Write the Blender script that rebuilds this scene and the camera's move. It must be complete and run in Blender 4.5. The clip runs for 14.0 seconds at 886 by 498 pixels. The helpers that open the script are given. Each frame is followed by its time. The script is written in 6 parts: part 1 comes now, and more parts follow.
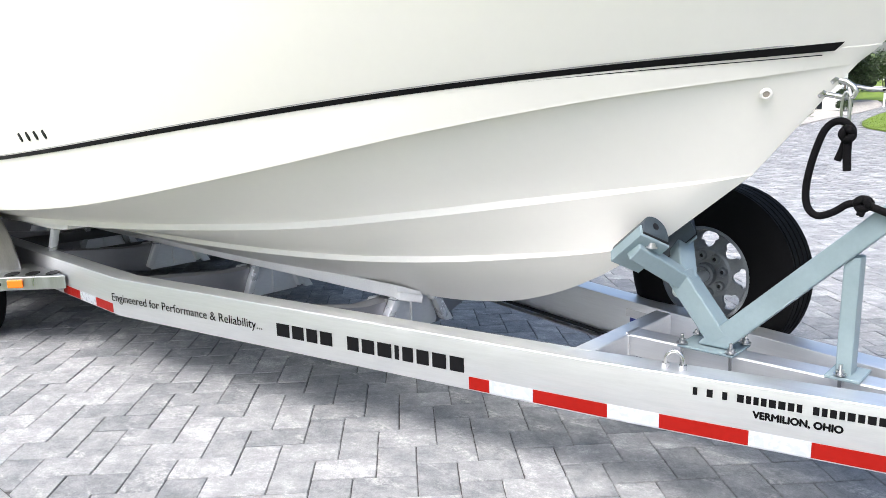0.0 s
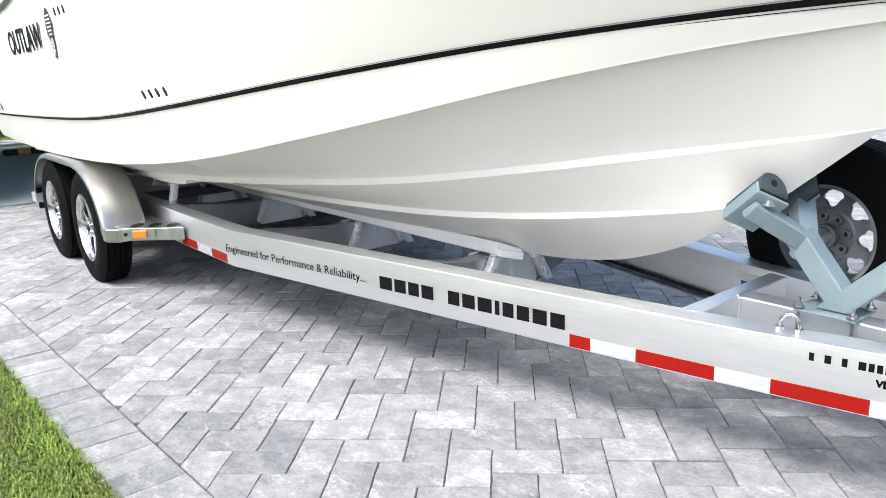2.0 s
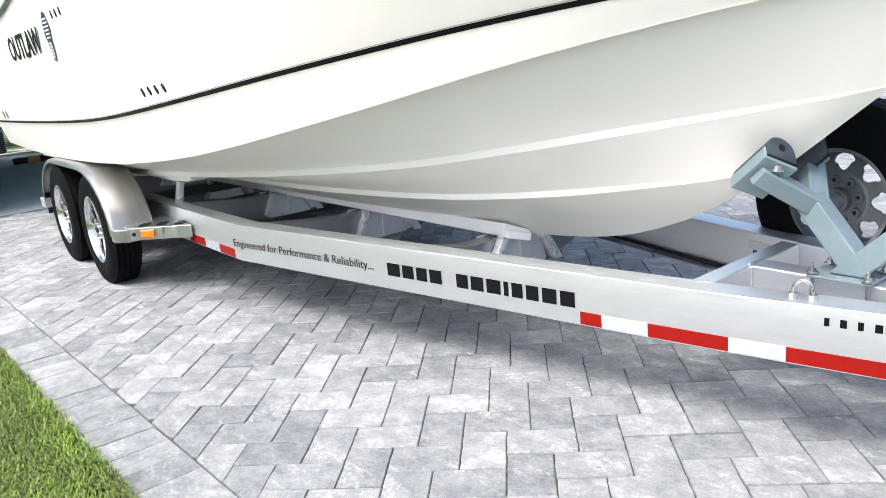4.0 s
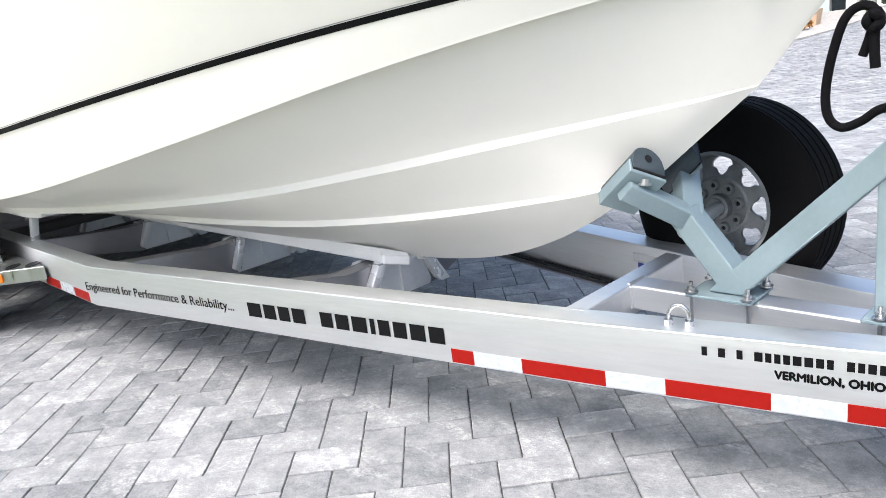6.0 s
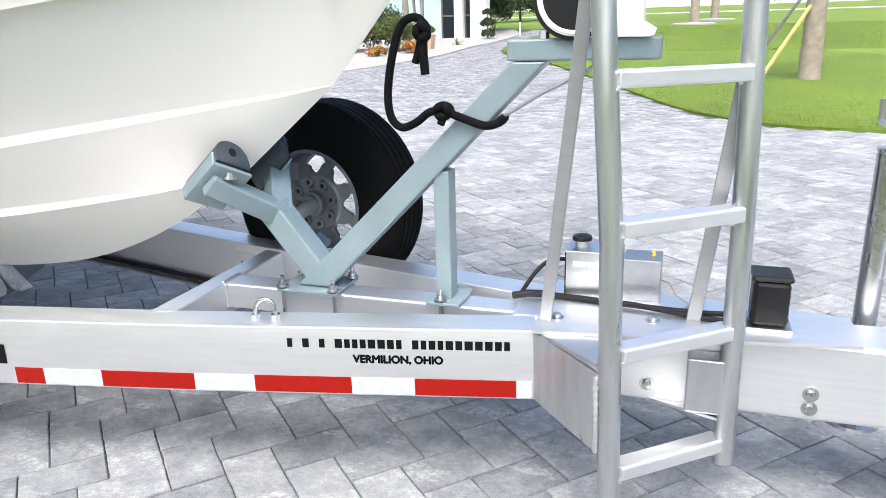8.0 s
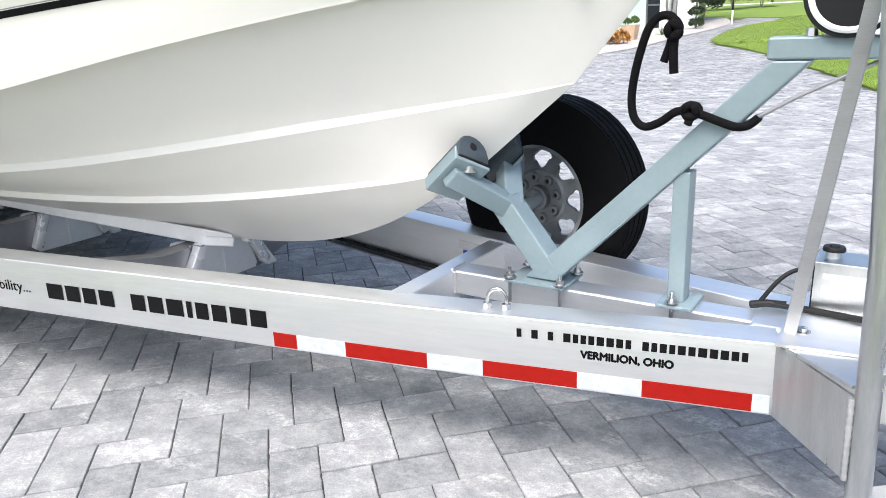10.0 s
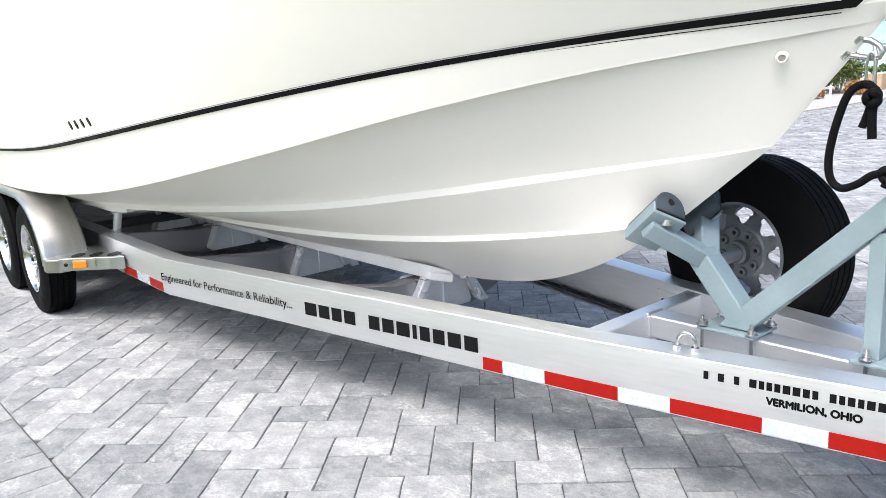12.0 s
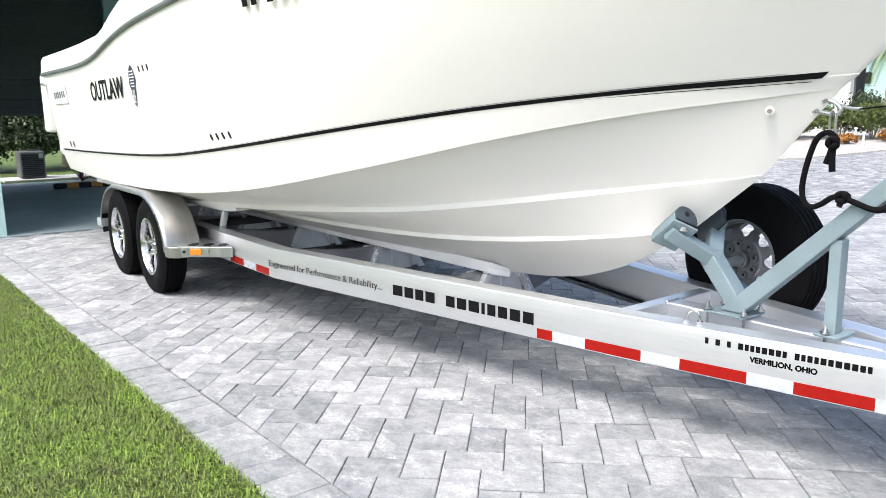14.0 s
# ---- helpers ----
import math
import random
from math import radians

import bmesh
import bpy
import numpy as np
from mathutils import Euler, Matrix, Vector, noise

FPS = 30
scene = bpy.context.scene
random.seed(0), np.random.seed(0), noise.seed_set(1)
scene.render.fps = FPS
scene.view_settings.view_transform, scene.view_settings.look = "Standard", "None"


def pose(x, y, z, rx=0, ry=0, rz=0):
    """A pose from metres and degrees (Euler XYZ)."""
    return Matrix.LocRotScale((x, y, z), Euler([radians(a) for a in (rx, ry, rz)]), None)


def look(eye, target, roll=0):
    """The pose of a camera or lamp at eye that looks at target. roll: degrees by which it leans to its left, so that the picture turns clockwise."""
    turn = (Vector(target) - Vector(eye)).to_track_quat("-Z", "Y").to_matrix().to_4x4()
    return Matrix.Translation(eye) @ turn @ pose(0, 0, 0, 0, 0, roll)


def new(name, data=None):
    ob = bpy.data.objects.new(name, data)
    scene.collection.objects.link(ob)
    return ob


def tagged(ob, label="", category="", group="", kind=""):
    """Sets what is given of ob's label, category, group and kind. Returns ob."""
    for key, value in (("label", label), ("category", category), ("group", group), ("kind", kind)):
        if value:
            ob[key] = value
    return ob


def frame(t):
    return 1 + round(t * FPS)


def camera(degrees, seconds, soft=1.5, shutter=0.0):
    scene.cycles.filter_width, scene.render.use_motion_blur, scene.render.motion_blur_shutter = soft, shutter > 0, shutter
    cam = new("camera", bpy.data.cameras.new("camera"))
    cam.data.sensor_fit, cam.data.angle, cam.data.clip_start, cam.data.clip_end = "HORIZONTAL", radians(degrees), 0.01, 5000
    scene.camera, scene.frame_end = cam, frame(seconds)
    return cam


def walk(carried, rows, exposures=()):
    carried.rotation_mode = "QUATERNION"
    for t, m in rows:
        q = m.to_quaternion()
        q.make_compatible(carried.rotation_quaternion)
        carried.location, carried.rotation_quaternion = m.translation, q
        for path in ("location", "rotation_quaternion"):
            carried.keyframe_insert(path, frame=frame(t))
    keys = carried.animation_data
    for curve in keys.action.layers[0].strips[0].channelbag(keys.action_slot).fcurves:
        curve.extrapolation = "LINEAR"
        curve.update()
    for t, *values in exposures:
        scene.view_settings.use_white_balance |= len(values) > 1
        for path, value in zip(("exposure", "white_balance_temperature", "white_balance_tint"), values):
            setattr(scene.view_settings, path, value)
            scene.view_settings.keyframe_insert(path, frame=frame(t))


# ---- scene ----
cam = camera(62.6, 14.0, soft=0.85)
# seconds, eye, target, roll
PATH = [
    (0, (1.499, -2.497, 1.379), (0.15, -1.072, 0.991), -1.5),
    (0.5, (1.47, -2.479, 1.362), (0.037, -1.154, 0.926), -1.2),
    (1, (1.468, -2.477, 1.356), (-0.004, -1.206, 0.888), -1.4),
    (1.5, (1.48, -2.495, 1.352), (-0.022, -1.263, 0.875), -1.9),
    (2, (1.488, -2.506, 1.35), (-0.03, -1.296, 0.87), -2.2),
    (2.7, (1.492, -2.52, 1.339), (-0.040, -1.330, 0.847), -3.1),
    (3.25, (1.49, -2.53, 1.325), (-0.051, -1.350, 0.829), -3.9),
    (3.8, (1.488, -2.505, 1.318), (-0.053, -1.324, 0.817), -4.8),
    (4.3, (1.49, -2.421, 1.317), (-0.037, -1.236, 0.802), -5.7),
    (4.5, (1.478, -2.38, 1.313), (-0.034, -1.179, 0.793), -6.1),
    (5, (1.497, -2.2, 1.331), (-0.002, -0.984, 0.806), -7.1),
    (5.5, (1.496, -2.11, 1.329), (0.025, -0.862, 0.803), -7.7),
    (6, (1.439, -2.059, 1.328), (0.021, -0.749, 0.803), -7.6),
    (6.5, (1.4, -2.062, 1.32), (0.082, -0.65, 0.803), -6.8),
    (7, (1.4, -2.051, 1.311), (0.231, -0.514, 0.791), -5.5),
    (7.5, (1.471, -1.98, 1.295), (0.574, -0.28, 0.743), -3.4),
    (7.7, (1.514, -1.965, 1.284), (0.734, -0.211, 0.722), -2.5),
    (8.2, (1.588, -1.939, 1.266), (1.01, -0.117, 0.675), -1.2),
    (8.75, (1.597, -1.941, 1.263), (1.02, -0.12, 0.645), -1.0),
    (9.3, (1.557, -1.968, 1.272), (0.82, -0.20, 0.648), -1.6),
    (9.8, (1.487, -2.016, 1.29), (0.518, -0.374, 0.687), -2.3),
    (10, (1.457, -2.038, 1.298), (0.388, -0.453, 0.711), -2.4),
    (10.5, (1.419, -2.058, 1.313), (0.181, -0.59, 0.753), -3.0),
    (11, (1.405, -2.083, 1.313), (0.047, -0.705, 0.803), -3.0),
    (11.5, (1.463, -2.15, 1.355), (0.015, -0.853, 0.89), -3.3),
    (12, (1.679, -2.269, 1.354), (0.169, -1.03, 0.925), -3.3),
    (12.5, (1.894, -2.446, 1.37), (0.34, -1.252, 0.969), -3.1),
    (13, (2.015, -2.658, 1.359), (0.44, -1.486, 0.976), -2.6),
    (13.5, (2.157, -2.89, 1.346), (0.579, -1.718, 0.976), -1.7),
    (14, (2.227, -2.964, 1.376), (0.656, -1.778, 1.023), -0.8),
]
walk(cam, [(t, look(e, g, r)) for t, e, g, r in PATH], exposures=[(0, 1.68, 6260, 9.5), (6.5, 1.68, 6260, 9.5), (7.5, 1.68, 6260, 9.5), (10, 1.68, 6260, 9.5), (11, 1.68, 6260, 9.5), (14, 1.68, 6260, 9.5)])

# ---- world and sun ----
world = bpy.data.worlds.new("sky")
scene.world = world
world.use_nodes = True
wn = world.node_tree
sky = wn.nodes.new("ShaderNodeTexSky")
sky.sky_type, sky.sun_disc = "NISHITA", False
sky.sun_elevation, sky.sun_rotation = radians(60), radians(170)
sky.air_density, sky.dust_density, sky.ozone_density = 1.0, 6.0, 1.0
wn.nodes["Background"].inputs["Strength"].default_value = 0.115
wn.links.new(sky.outputs[0], wn.nodes["Background"].inputs["Color"])
sun_data = bpy.data.lights.new("sun", "SUN")
sun_data.energy, sun_data.angle, sun_data.color = 1.1, radians(34), (1.0, 0.975, 0.94)
sun = new("sun", sun_data)
SUN_AZ, SUN_EL = radians(-80), radians(60)
sun.matrix_world = look((30 * math.cos(SUN_AZ), 30 * math.sin(SUN_AZ), 30 * math.tan(SUN_EL)), (0, 0, 0))


# ---- materials ----
def mat(name, color, rough=0.5, metal=0.0, vary=0.12, scale=6.0, fine=120.0, bump=0.0, bump_scale=200.0, stretch=(1, 1, 1), coat=0.0, tint=None, rough_vary=0.1, rand=0.0, spec=0.5):
    """A principled material with variation at two scales, gloss variation and fine relief."""
    m = bpy.data.materials.new(name)
    m.use_nodes = True
    nt = m.node_tree
    N, L = nt.nodes, nt.links
    b = N["Principled BSDF"]
    tc = N.new("ShaderNodeTexCoord")
    mp = N.new("ShaderNodeMapping")
    mp.inputs["Scale"].default_value = stretch
    L.new(tc.outputs["Object"], mp.inputs["Vector"])
    n1, n2 = N.new("ShaderNodeTexNoise"), N.new("ShaderNodeTexNoise")
    n1.inputs["Scale"].default_value, n1.inputs["Detail"].default_value = scale, 5
    n2.inputs["Scale"].default_value, n2.inputs["Detail"].default_value = fine, 3
    for n in (n1, n2):
        L.new(mp.outputs[0], n.inputs["Vector"])
    add = N.new("ShaderNodeMath")
    add.operation = "MULTIPLY_ADD"
    L.new(n2.outputs["Fac"], add.inputs[0])
    add.inputs[1].default_value = 0.5
    L.new(n1.outputs["Fac"], add.inputs[2])
    ramp = N.new("ShaderNodeMapRange")
    L.new(add.outputs[0], ramp.inputs["Value"])
    ramp.inputs["From Min"].default_value, ramp.inputs["From Max"].default_value = 0.4, 1.1
    mix = N.new("ShaderNodeMix")
    mix.data_type = "RGBA"
    c = Vector(color)
    lo = Vector(tint) if tint else c * (1 - vary * 2)
    hi = c * (1 + vary)
    mix.inputs["A"].default_value = (*[min(v, 0.95) for v in lo], 1)
    mix.inputs["B"].default_value = (*[min(v, 0.95) for v in hi], 1)
    L.new(ramp.outputs[0], mix.inputs["Factor"])
    last = mix.outputs["Result"]
    if rand:
        info = N.new("ShaderNodeObjectInfo")
        geo = N.new("ShaderNodeNewGeometry")
        s = N.new("ShaderNodeMath")
        s.operation = "ADD"
        L.new(info.outputs["Random"], s.inputs[0])
        L.new(geo.outputs["Random Per Island"], s.inputs[1])
        f = N.new("ShaderNodeMath")
        f.operation = "FRACT"
        L.new(s.outputs[0], f.inputs[0])
        mr = N.new("ShaderNodeMapRange")
        mr.inputs["To Min"].default_value, mr.inputs["To Max"].default_value = 1 - rand, 1 + rand
        L.new(f.outputs[0], mr.inputs["Value"])
        mul = N.new("ShaderNodeMix")
        mul.data_type, mul.blend_type = "RGBA", "MULTIPLY"
        mul.inputs["Factor"].default_value = 1
        L.new(last, mul.inputs["A"])
        L.new(mr.outputs[0], mul.inputs["B"])
        last = mul.outputs["Result"]
    L.new(last, b.inputs["Base Color"])
    rr = N.new("ShaderNodeMapRange")
    L.new(n1.outputs["Fac"], rr.inputs["Value"])
    rr.inputs["From Min"].default_value, rr.inputs["From Max"].default_value = 0.3, 0.7
    rr.inputs["To Min"].default_value, rr.inputs["To Max"].default_value = max(rough - rough_vary, 0.02), min(rough + rough_vary, 1)
    L.new(rr.outputs[0], b.inputs["Roughness"])
    b.inputs["Metallic"].default_value = metal
    b.inputs["Coat Weight"].default_value = coat
    b.inputs["Specular IOR Level"].default_value = spec
    if bump:
        n3 = N.new("ShaderNodeTexNoise")
        n3.inputs["Scale"].default_value, n3.inputs["Detail"].default_value = bump_scale, 4
        L.new(mp.outputs[0], n3.inputs["Vector"])
        bp = N.new("ShaderNodeBump")
        bp.inputs["Strength"].default_value, bp.inputs["Distance"].default_value = bump, 0.004
        L.new(n3.outputs["Fac"], bp.inputs["Height"])
        L.new(bp.outputs[0], b.inputs["Normal"])
    return m


GEL = mat("white_gelcoat", (0.79, 0.775, 0.735), 0.36, vary=0.012, scale=1.5, fine=30, rough_vary=0.05)
ALU = mat("mill_aluminium", (0.80, 0.81, 0.82), 0.46, 1.0, vary=0.035, scale=3, fine=14, stretch=(0.7, 10, 30), bump=0.02, bump_scale=60, rough_vary=0.025)
ALU_DULL = mat("dull_aluminium", (0.42, 0.44, 0.47), 0.42, 1.0, vary=0.12, scale=5, fine=60, bump=0.05)
GALV = mat("blue_grey_galvanised_steel", (0.21, 0.275, 0.30), 0.42, 0.2, vary=0.06, scale=9, fine=80, bump=0.05, bump_scale=90)
# crossmember aluminium with the shade under the boat put into its colour
ALU_CROSS = mat("darkened_aluminium", (0.33, 0.33, 0.345), 0.42, 0.85, vary=0.05, scale=3, fine=50, stretch=(1, 1, 2), bump=0.03)
ALU_GREY = mat("grey_brushed_aluminium", (0.56, 0.58, 0.59), 0.36, 1.0, vary=0.1, scale=4, fine=40, stretch=(8, 8, 1), bump=0.04, bump_scale=40)
FENDER = mat("brushed_fender_aluminium", (0.46, 0.46, 0.445), 0.36, 1.0, vary=0.1, scale=4, fine=40, stretch=(1, 4, 1), bump=0.03, bump_scale=40)
BAR = mat("flat_aluminium_bar", (0.33, 0.34, 0.35), 0.5, 0.45, vary=0.08, scale=5, fine=60, stretch=(1, 1, 6), bump=0.03)
GALV_PALE = mat("pale_galvanised_steel", (0.42, 0.46, 0.48), 0.4, 0.6, vary=0.1, scale=14, fine=80, bump=0.05)
POSTS = mat("bright_galvanised_post", (0.82, 0.83, 0.84), 0.3, 0.45, vary=0.05, scale=4, fine=80)
STEEL = mat("stainless_steel", (0.52, 0.52, 0.52), 0.28, 1.0, vary=0.06)
CHROME = mat("polished_alloy", (0.66, 0.66, 0.67), 0.13, 1.0, vary=0.05, scale=20)
CAST = mat("cast_spare_rim", (0.165, 0.18, 0.192), 0.42, 0.6, vary=0.15, scale=18, bump=0.15)
RUBBER = mat("tyre_rubber", (0.005, 0.005, 0.0055), 0.7, vary=0.2, scale=10, bump=0.1, bump_scale=150, spec=0.06)
PADBLACK = mat("dark_rubber_pad", (0.045, 0.06, 0.073), 0.5, vary=0.15, bump=0.1, spec=0.3)
BLACK = mat("black_plastic", (0.01, 0.01, 0.011), 0.45, vary=0.2, spec=0.25)
VINYL_BLACK = mat("black_vinyl", (0.006, 0.006, 0.007), 0.5, vary=0.1, spec=0.1)
VINYL_GREY = mat("grey_vinyl_pinstripe", (0.35, 0.36, 0.37), 0.4, vary=0.1)
RED = mat("red_reflective_tape", (0.25, 0.008, 0.005), 0.4, vary=0.05, scale=40, fine=400, spec=0.12)
WHITE_TAPE = mat("white_reflective_tape", (0.42, 0.45, 0.48), 0.3, vary=0.02, scale=40, fine=400)
ORANGE = mat("amber_lens", (0.85, 0.2, 0.02), 0.25, vary=0.05)
ROPE = mat("black_rope", (0.006, 0.006, 0.007), 0.85, vary=0.3, scale=60, fine=300, bump=0.6, bump_scale=350, spec=0.1)
CARPET = mat("pale_grey_bunk_cover", (0.82, 0.82, 0.80), 0.6, vary=0.05, bump=0.2, bump_scale=120)
WINCH_WHITE = mat("white_plastic", (0.8, 0.81, 0.82), 0.3, vary=0.02)
BLUE = mat("blue_label", (0.03, 0.04, 0.22), 0.4, vary=0.1)
LABEL = mat("pale_label", (0.5, 0.5, 0.5), 0.4, vary=0.1)
WELD = mat("weld_bead", (0.8, 0.8, 0.8), 0.35, 1.0, vary=0.1, bump=0.5, bump_scale=160)
SLAB = mat("painted_concrete_slab", (0.2, 0.25, 0.27), 0.45, vary=0.08, scale=1.2, fine=40, bump=0.05)
TEAL = mat("pale_teal_stucco", (0.42, 0.6, 0.57), 0.8, vary=0.06, scale=3, fine=60, bump=0.4, bump_scale=60)
STUCCO = mat("white_stucco", (0.78, 0.79, 0.78), 0.8, vary=0.05, scale=3, fine=60, bump=0.4, bump_scale=60)
DOORDARK = mat("dark_green_slatted_door", (0.02, 0.045, 0.05), 0.4, vary=0.15)
GLASS = mat("dark_window_glass", (0.02, 0.025, 0.03), 0.06, vary=0.1)
GRAVEL = mat("white_shell_gravel", (0.37, 0.355, 0.335), 0.9, vary=0.3, scale=14, fine=90, bump=1.0, bump_scale=60)
BARK = mat("palm_bark", (0.3, 0.26, 0.21), 0.9, vary=0.2, scale=8, fine=50, bump=0.8, bump_scale=40)
LEAF = mat("green_leaves", (0.078, 0.108, 0.02), 0.55, vary=0.3, scale=3, fine=20, rand=0.45)
LEAF_DARK = mat("dark_foliage", (0.035, 0.06, 0.02), 0.6, vary=0.3, scale=3, fine=20, rand=0.45)
FROND = mat("palm_frond_green", (0.08, 0.14, 0.03), 0.5, vary=0.25, scale=4, fine=20, rand=0.35)
ORANGE_LEAF = mat("orange_croton_leaves", (0.35, 0.16, 0.03), 0.55, vary=0.3, rand=0.4)
TERRA = mat("terracotta_pot", (0.5, 0.36, 0.25), 0.8, vary=0.12)
SOIL = mat("lawn_soil_and_thatch", (0.072, 0.115, 0.015), 0.95, vary=0.4, scale=1.2, fine=90, bump=0.8, bump_scale=120)
BLADE = mat("grass_blade", (0.10, 0.168, 0.013), 0.6, vary=0.3, scale=3.2, fine=14, rand=0.8, tint=(0.078, 0.092, 0.020))
TURF = mat("trimmed_turf", (0.115, 0.18, 0.016), 0.9, vary=0.16, scale=0.7, fine=45, bump=0.5, bump_scale=90)
TURF_BLADE = mat("trimmed_grass_blade", (0.135, 0.205, 0.016), 0.6, vary=0.2, scale=0.7, fine=12, rand=0.35)
JOINT = mat("paver_joint_sand", (0.085, 0.085, 0.086), 0.95, vary=0.45, scale=14, fine=200, bump=0.6)
CONCRETE = mat("pale_concrete", (0.5, 0.5, 0.48), 0.85, vary=0.12, scale=2, fine=60, bump=0.3)
GREYMETAL = mat("grey_painted_metal", (0.12, 0.12, 0.125), 0.5, vary=0.15)


def paver_material():
    """Tumbled concrete paver: grey, blotched towards pale and charcoal, each stone its own shade."""
    m = bpy.data.materials.new("grey_blended_concrete_paver")
    m.use_nodes = True
    nt = m.node_tree
    N, L = nt.nodes, nt.links
    b = N["Principled BSDF"]
    tc, info, geo = N.new("ShaderNodeTexCoord"), N.new("ShaderNodeObjectInfo"), N.new("ShaderNodeNewGeometry")
    s = N.new("ShaderNodeMath")
    s.operation = "ADD"
    L.new(info.outputs["Random"], s.inputs[0])
    L.new(geo.outputs["Random Per Island"], s.inputs[1])
    f = N.new("ShaderNodeMath")
    f.operation = "FRACT"
    L.new(s.outputs[0], f.inputs[0])
    # blotches that change from stone to stone
    off = N.new("ShaderNodeVectorMath")
    off.operation = "MULTIPLY_ADD"
    comb = N.new("ShaderNodeCombineXYZ")
    for k in range(3):
        L.new(f.outputs[0], comb.inputs[k])
    L.new(comb.outputs[0], off.inputs[0])
    off.inputs[1].default_value = (37, 53, 11)
    L.new(geo.outputs["Position"], off.inputs[2])
    turn = N.new("ShaderNodeMapping")
    turn.inputs["Rotation"].default_value = (0, 0, radians(-46))
    turn.inputs["Scale"].default_value = (0.9, 1.1, 1)
    L.new(off.outputs[0], turn.inputs["Vector"])
    n1, n2, n3 = (N.new("ShaderNodeTexNoise") for _ in range(3))
    for n, sc, de, ro in ((n1, 11, 6, 0.6), (n2, 55, 9, 0.8), (n3, 190, 6, 0.75)):
        n.inputs["Scale"].default_value, n.inputs["Detail"].default_value, n.inputs["Roughness"].default_value = sc, de, ro
        L.new(turn.outputs[0], n.inputs["Vector"])
    mixv = N.new("ShaderNodeMath")
    mixv.operation = "MULTIPLY_ADD"
    L.new(f.outputs[0], mixv.inputs[0])
    mixv.inputs[1].default_value = 0.36
    patch = N.new("ShaderNodeMath")
    patch.operation = "MULTIPLY_ADD"
    patch.inputs[1].default_value, patch.inputs[2].default_value = 1.1, -0.20
    L.new(n1.outputs["Fac"], patch.inputs[0])
    L.new(patch.outputs[0], mixv.inputs[2])
    mix2 = N.new("ShaderNodeMath")
    mix2.operation = "MULTIPLY_ADD"
    L.new(n2.outputs["Fac"], mix2.inputs[0])
    mix2.inputs[1].default_value = 1.05
    L.new(mixv.outputs[0], mix2.inputs[2])
    mix3 = N.new("ShaderNodeMath")
    mix3.operation = "MULTIPLY_ADD"
    L.new(n3.outputs["Fac"], mix3.inputs[0])
    mix3.inputs[1].default_value = 1.0
    L.new(mix2.outputs[0], mix3.inputs[2])
    half = N.new("ShaderNodeMath")
    half.operation = "MULTIPLY"
    half.inputs[1].default_value = 0.447
    L.new(mix3.outputs[0], half.inputs[0])
    ramp = N.new("ShaderNodeValToRGB")
    L.new(half.outputs[0], ramp.inputs[0])
    e = ramp.color_ramp.elements
    e[0].position, e[0].color = 0.50, (0.110, 0.120, 0.131, 1)
    e[1].position, e[1].color = 0.88, (0.473, 0.483, 0.493, 1)
    for p, c in ((0.59, (0.160, 0.170, 0.183, 1)), (0.67, (0.211, 0.220, 0.231, 1)), (0.75, (0.265, 0.274, 0.285, 1)), (0.81, (0.321, 0.329, 0.339, 1))):
        x = e.new(p)
        x.color = c
    # pale bloom of lime in ragged patches, stronger on some stones
    n4 = N.new("ShaderNodeTexNoise")
    n4.inputs["Scale"].default_value, n4.inputs["Detail"].default_value, n4.inputs["Roughness"].default_value = 5.5, 9, 0.68
    stretch = N.new("ShaderNodeMapping")
    stretch.inputs["Rotation"].default_value = (0, 0, radians(35))
    stretch.inputs["Scale"].default_value = (0.6, 1.6, 1)
    L.new(off.outputs[0], stretch.inputs["Vector"])
    L.new(stretch.outputs[0], n4.inputs["Vector"])
    lime = N.new("ShaderNodeMapRange")
    lime.inputs["From Min"].default_value, lime.inputs["From Max"].default_value = 0.54, 0.64
    lime.inputs["To Max"].default_value = 0.85
    L.new(n4.outputs["Fac"], lime.inputs["Value"])
    grit = N.new("ShaderNodeMapRange")
    grit.inputs["From Min"].default_value, grit.inputs["From Max"].default_value = 0.42, 0.6
    L.new(n2.outputs["Fac"], grit.inputs["Value"])
    both = N.new("ShaderNodeMath")
    both.operation = "MULTIPLY"
    L.new(lime.outputs[0], both.inputs[0])
    L.new(grit.outputs[0], both.inputs[1])
    bloom = N.new("ShaderNodeMix")
    bloom.data_type = "RGBA"
    L.new(both.outputs[0], bloom.inputs["Factor"])
    L.new(ramp.outputs[0], bloom.inputs["A"])
    bloom.inputs["B"].default_value = (0.45, 0.453, 0.452, 1)
    L.new(bloom.outputs["Result"], b.inputs["Base Color"])
    b.inputs["Roughness"].default_value = 0.78
    bp = N.new("ShaderNodeBump")
    bp.inputs["Strength"].default_value, bp.inputs["Distance"].default_value = 1.0, 0.006
    hb = N.new("ShaderNodeMath")
    hb.operation = "MULTIPLY_ADD"
    L.new(n3.outputs["Fac"], hb.inputs[0])
    hb.inputs[1].default_value = 0.5
    L.new(n2.outputs["Fac"], hb.inputs[2])
    L.new(hb.outputs[0], bp.inputs["Height"])
    L.new(bp.outputs[0], b.inputs["Normal"])
    return m


PAVER = paver_material()


# ---- mesh helpers ----
def empty(name, at=(0, 0, 0)):
    ob = new(name)
    ob.location = at
    return ob


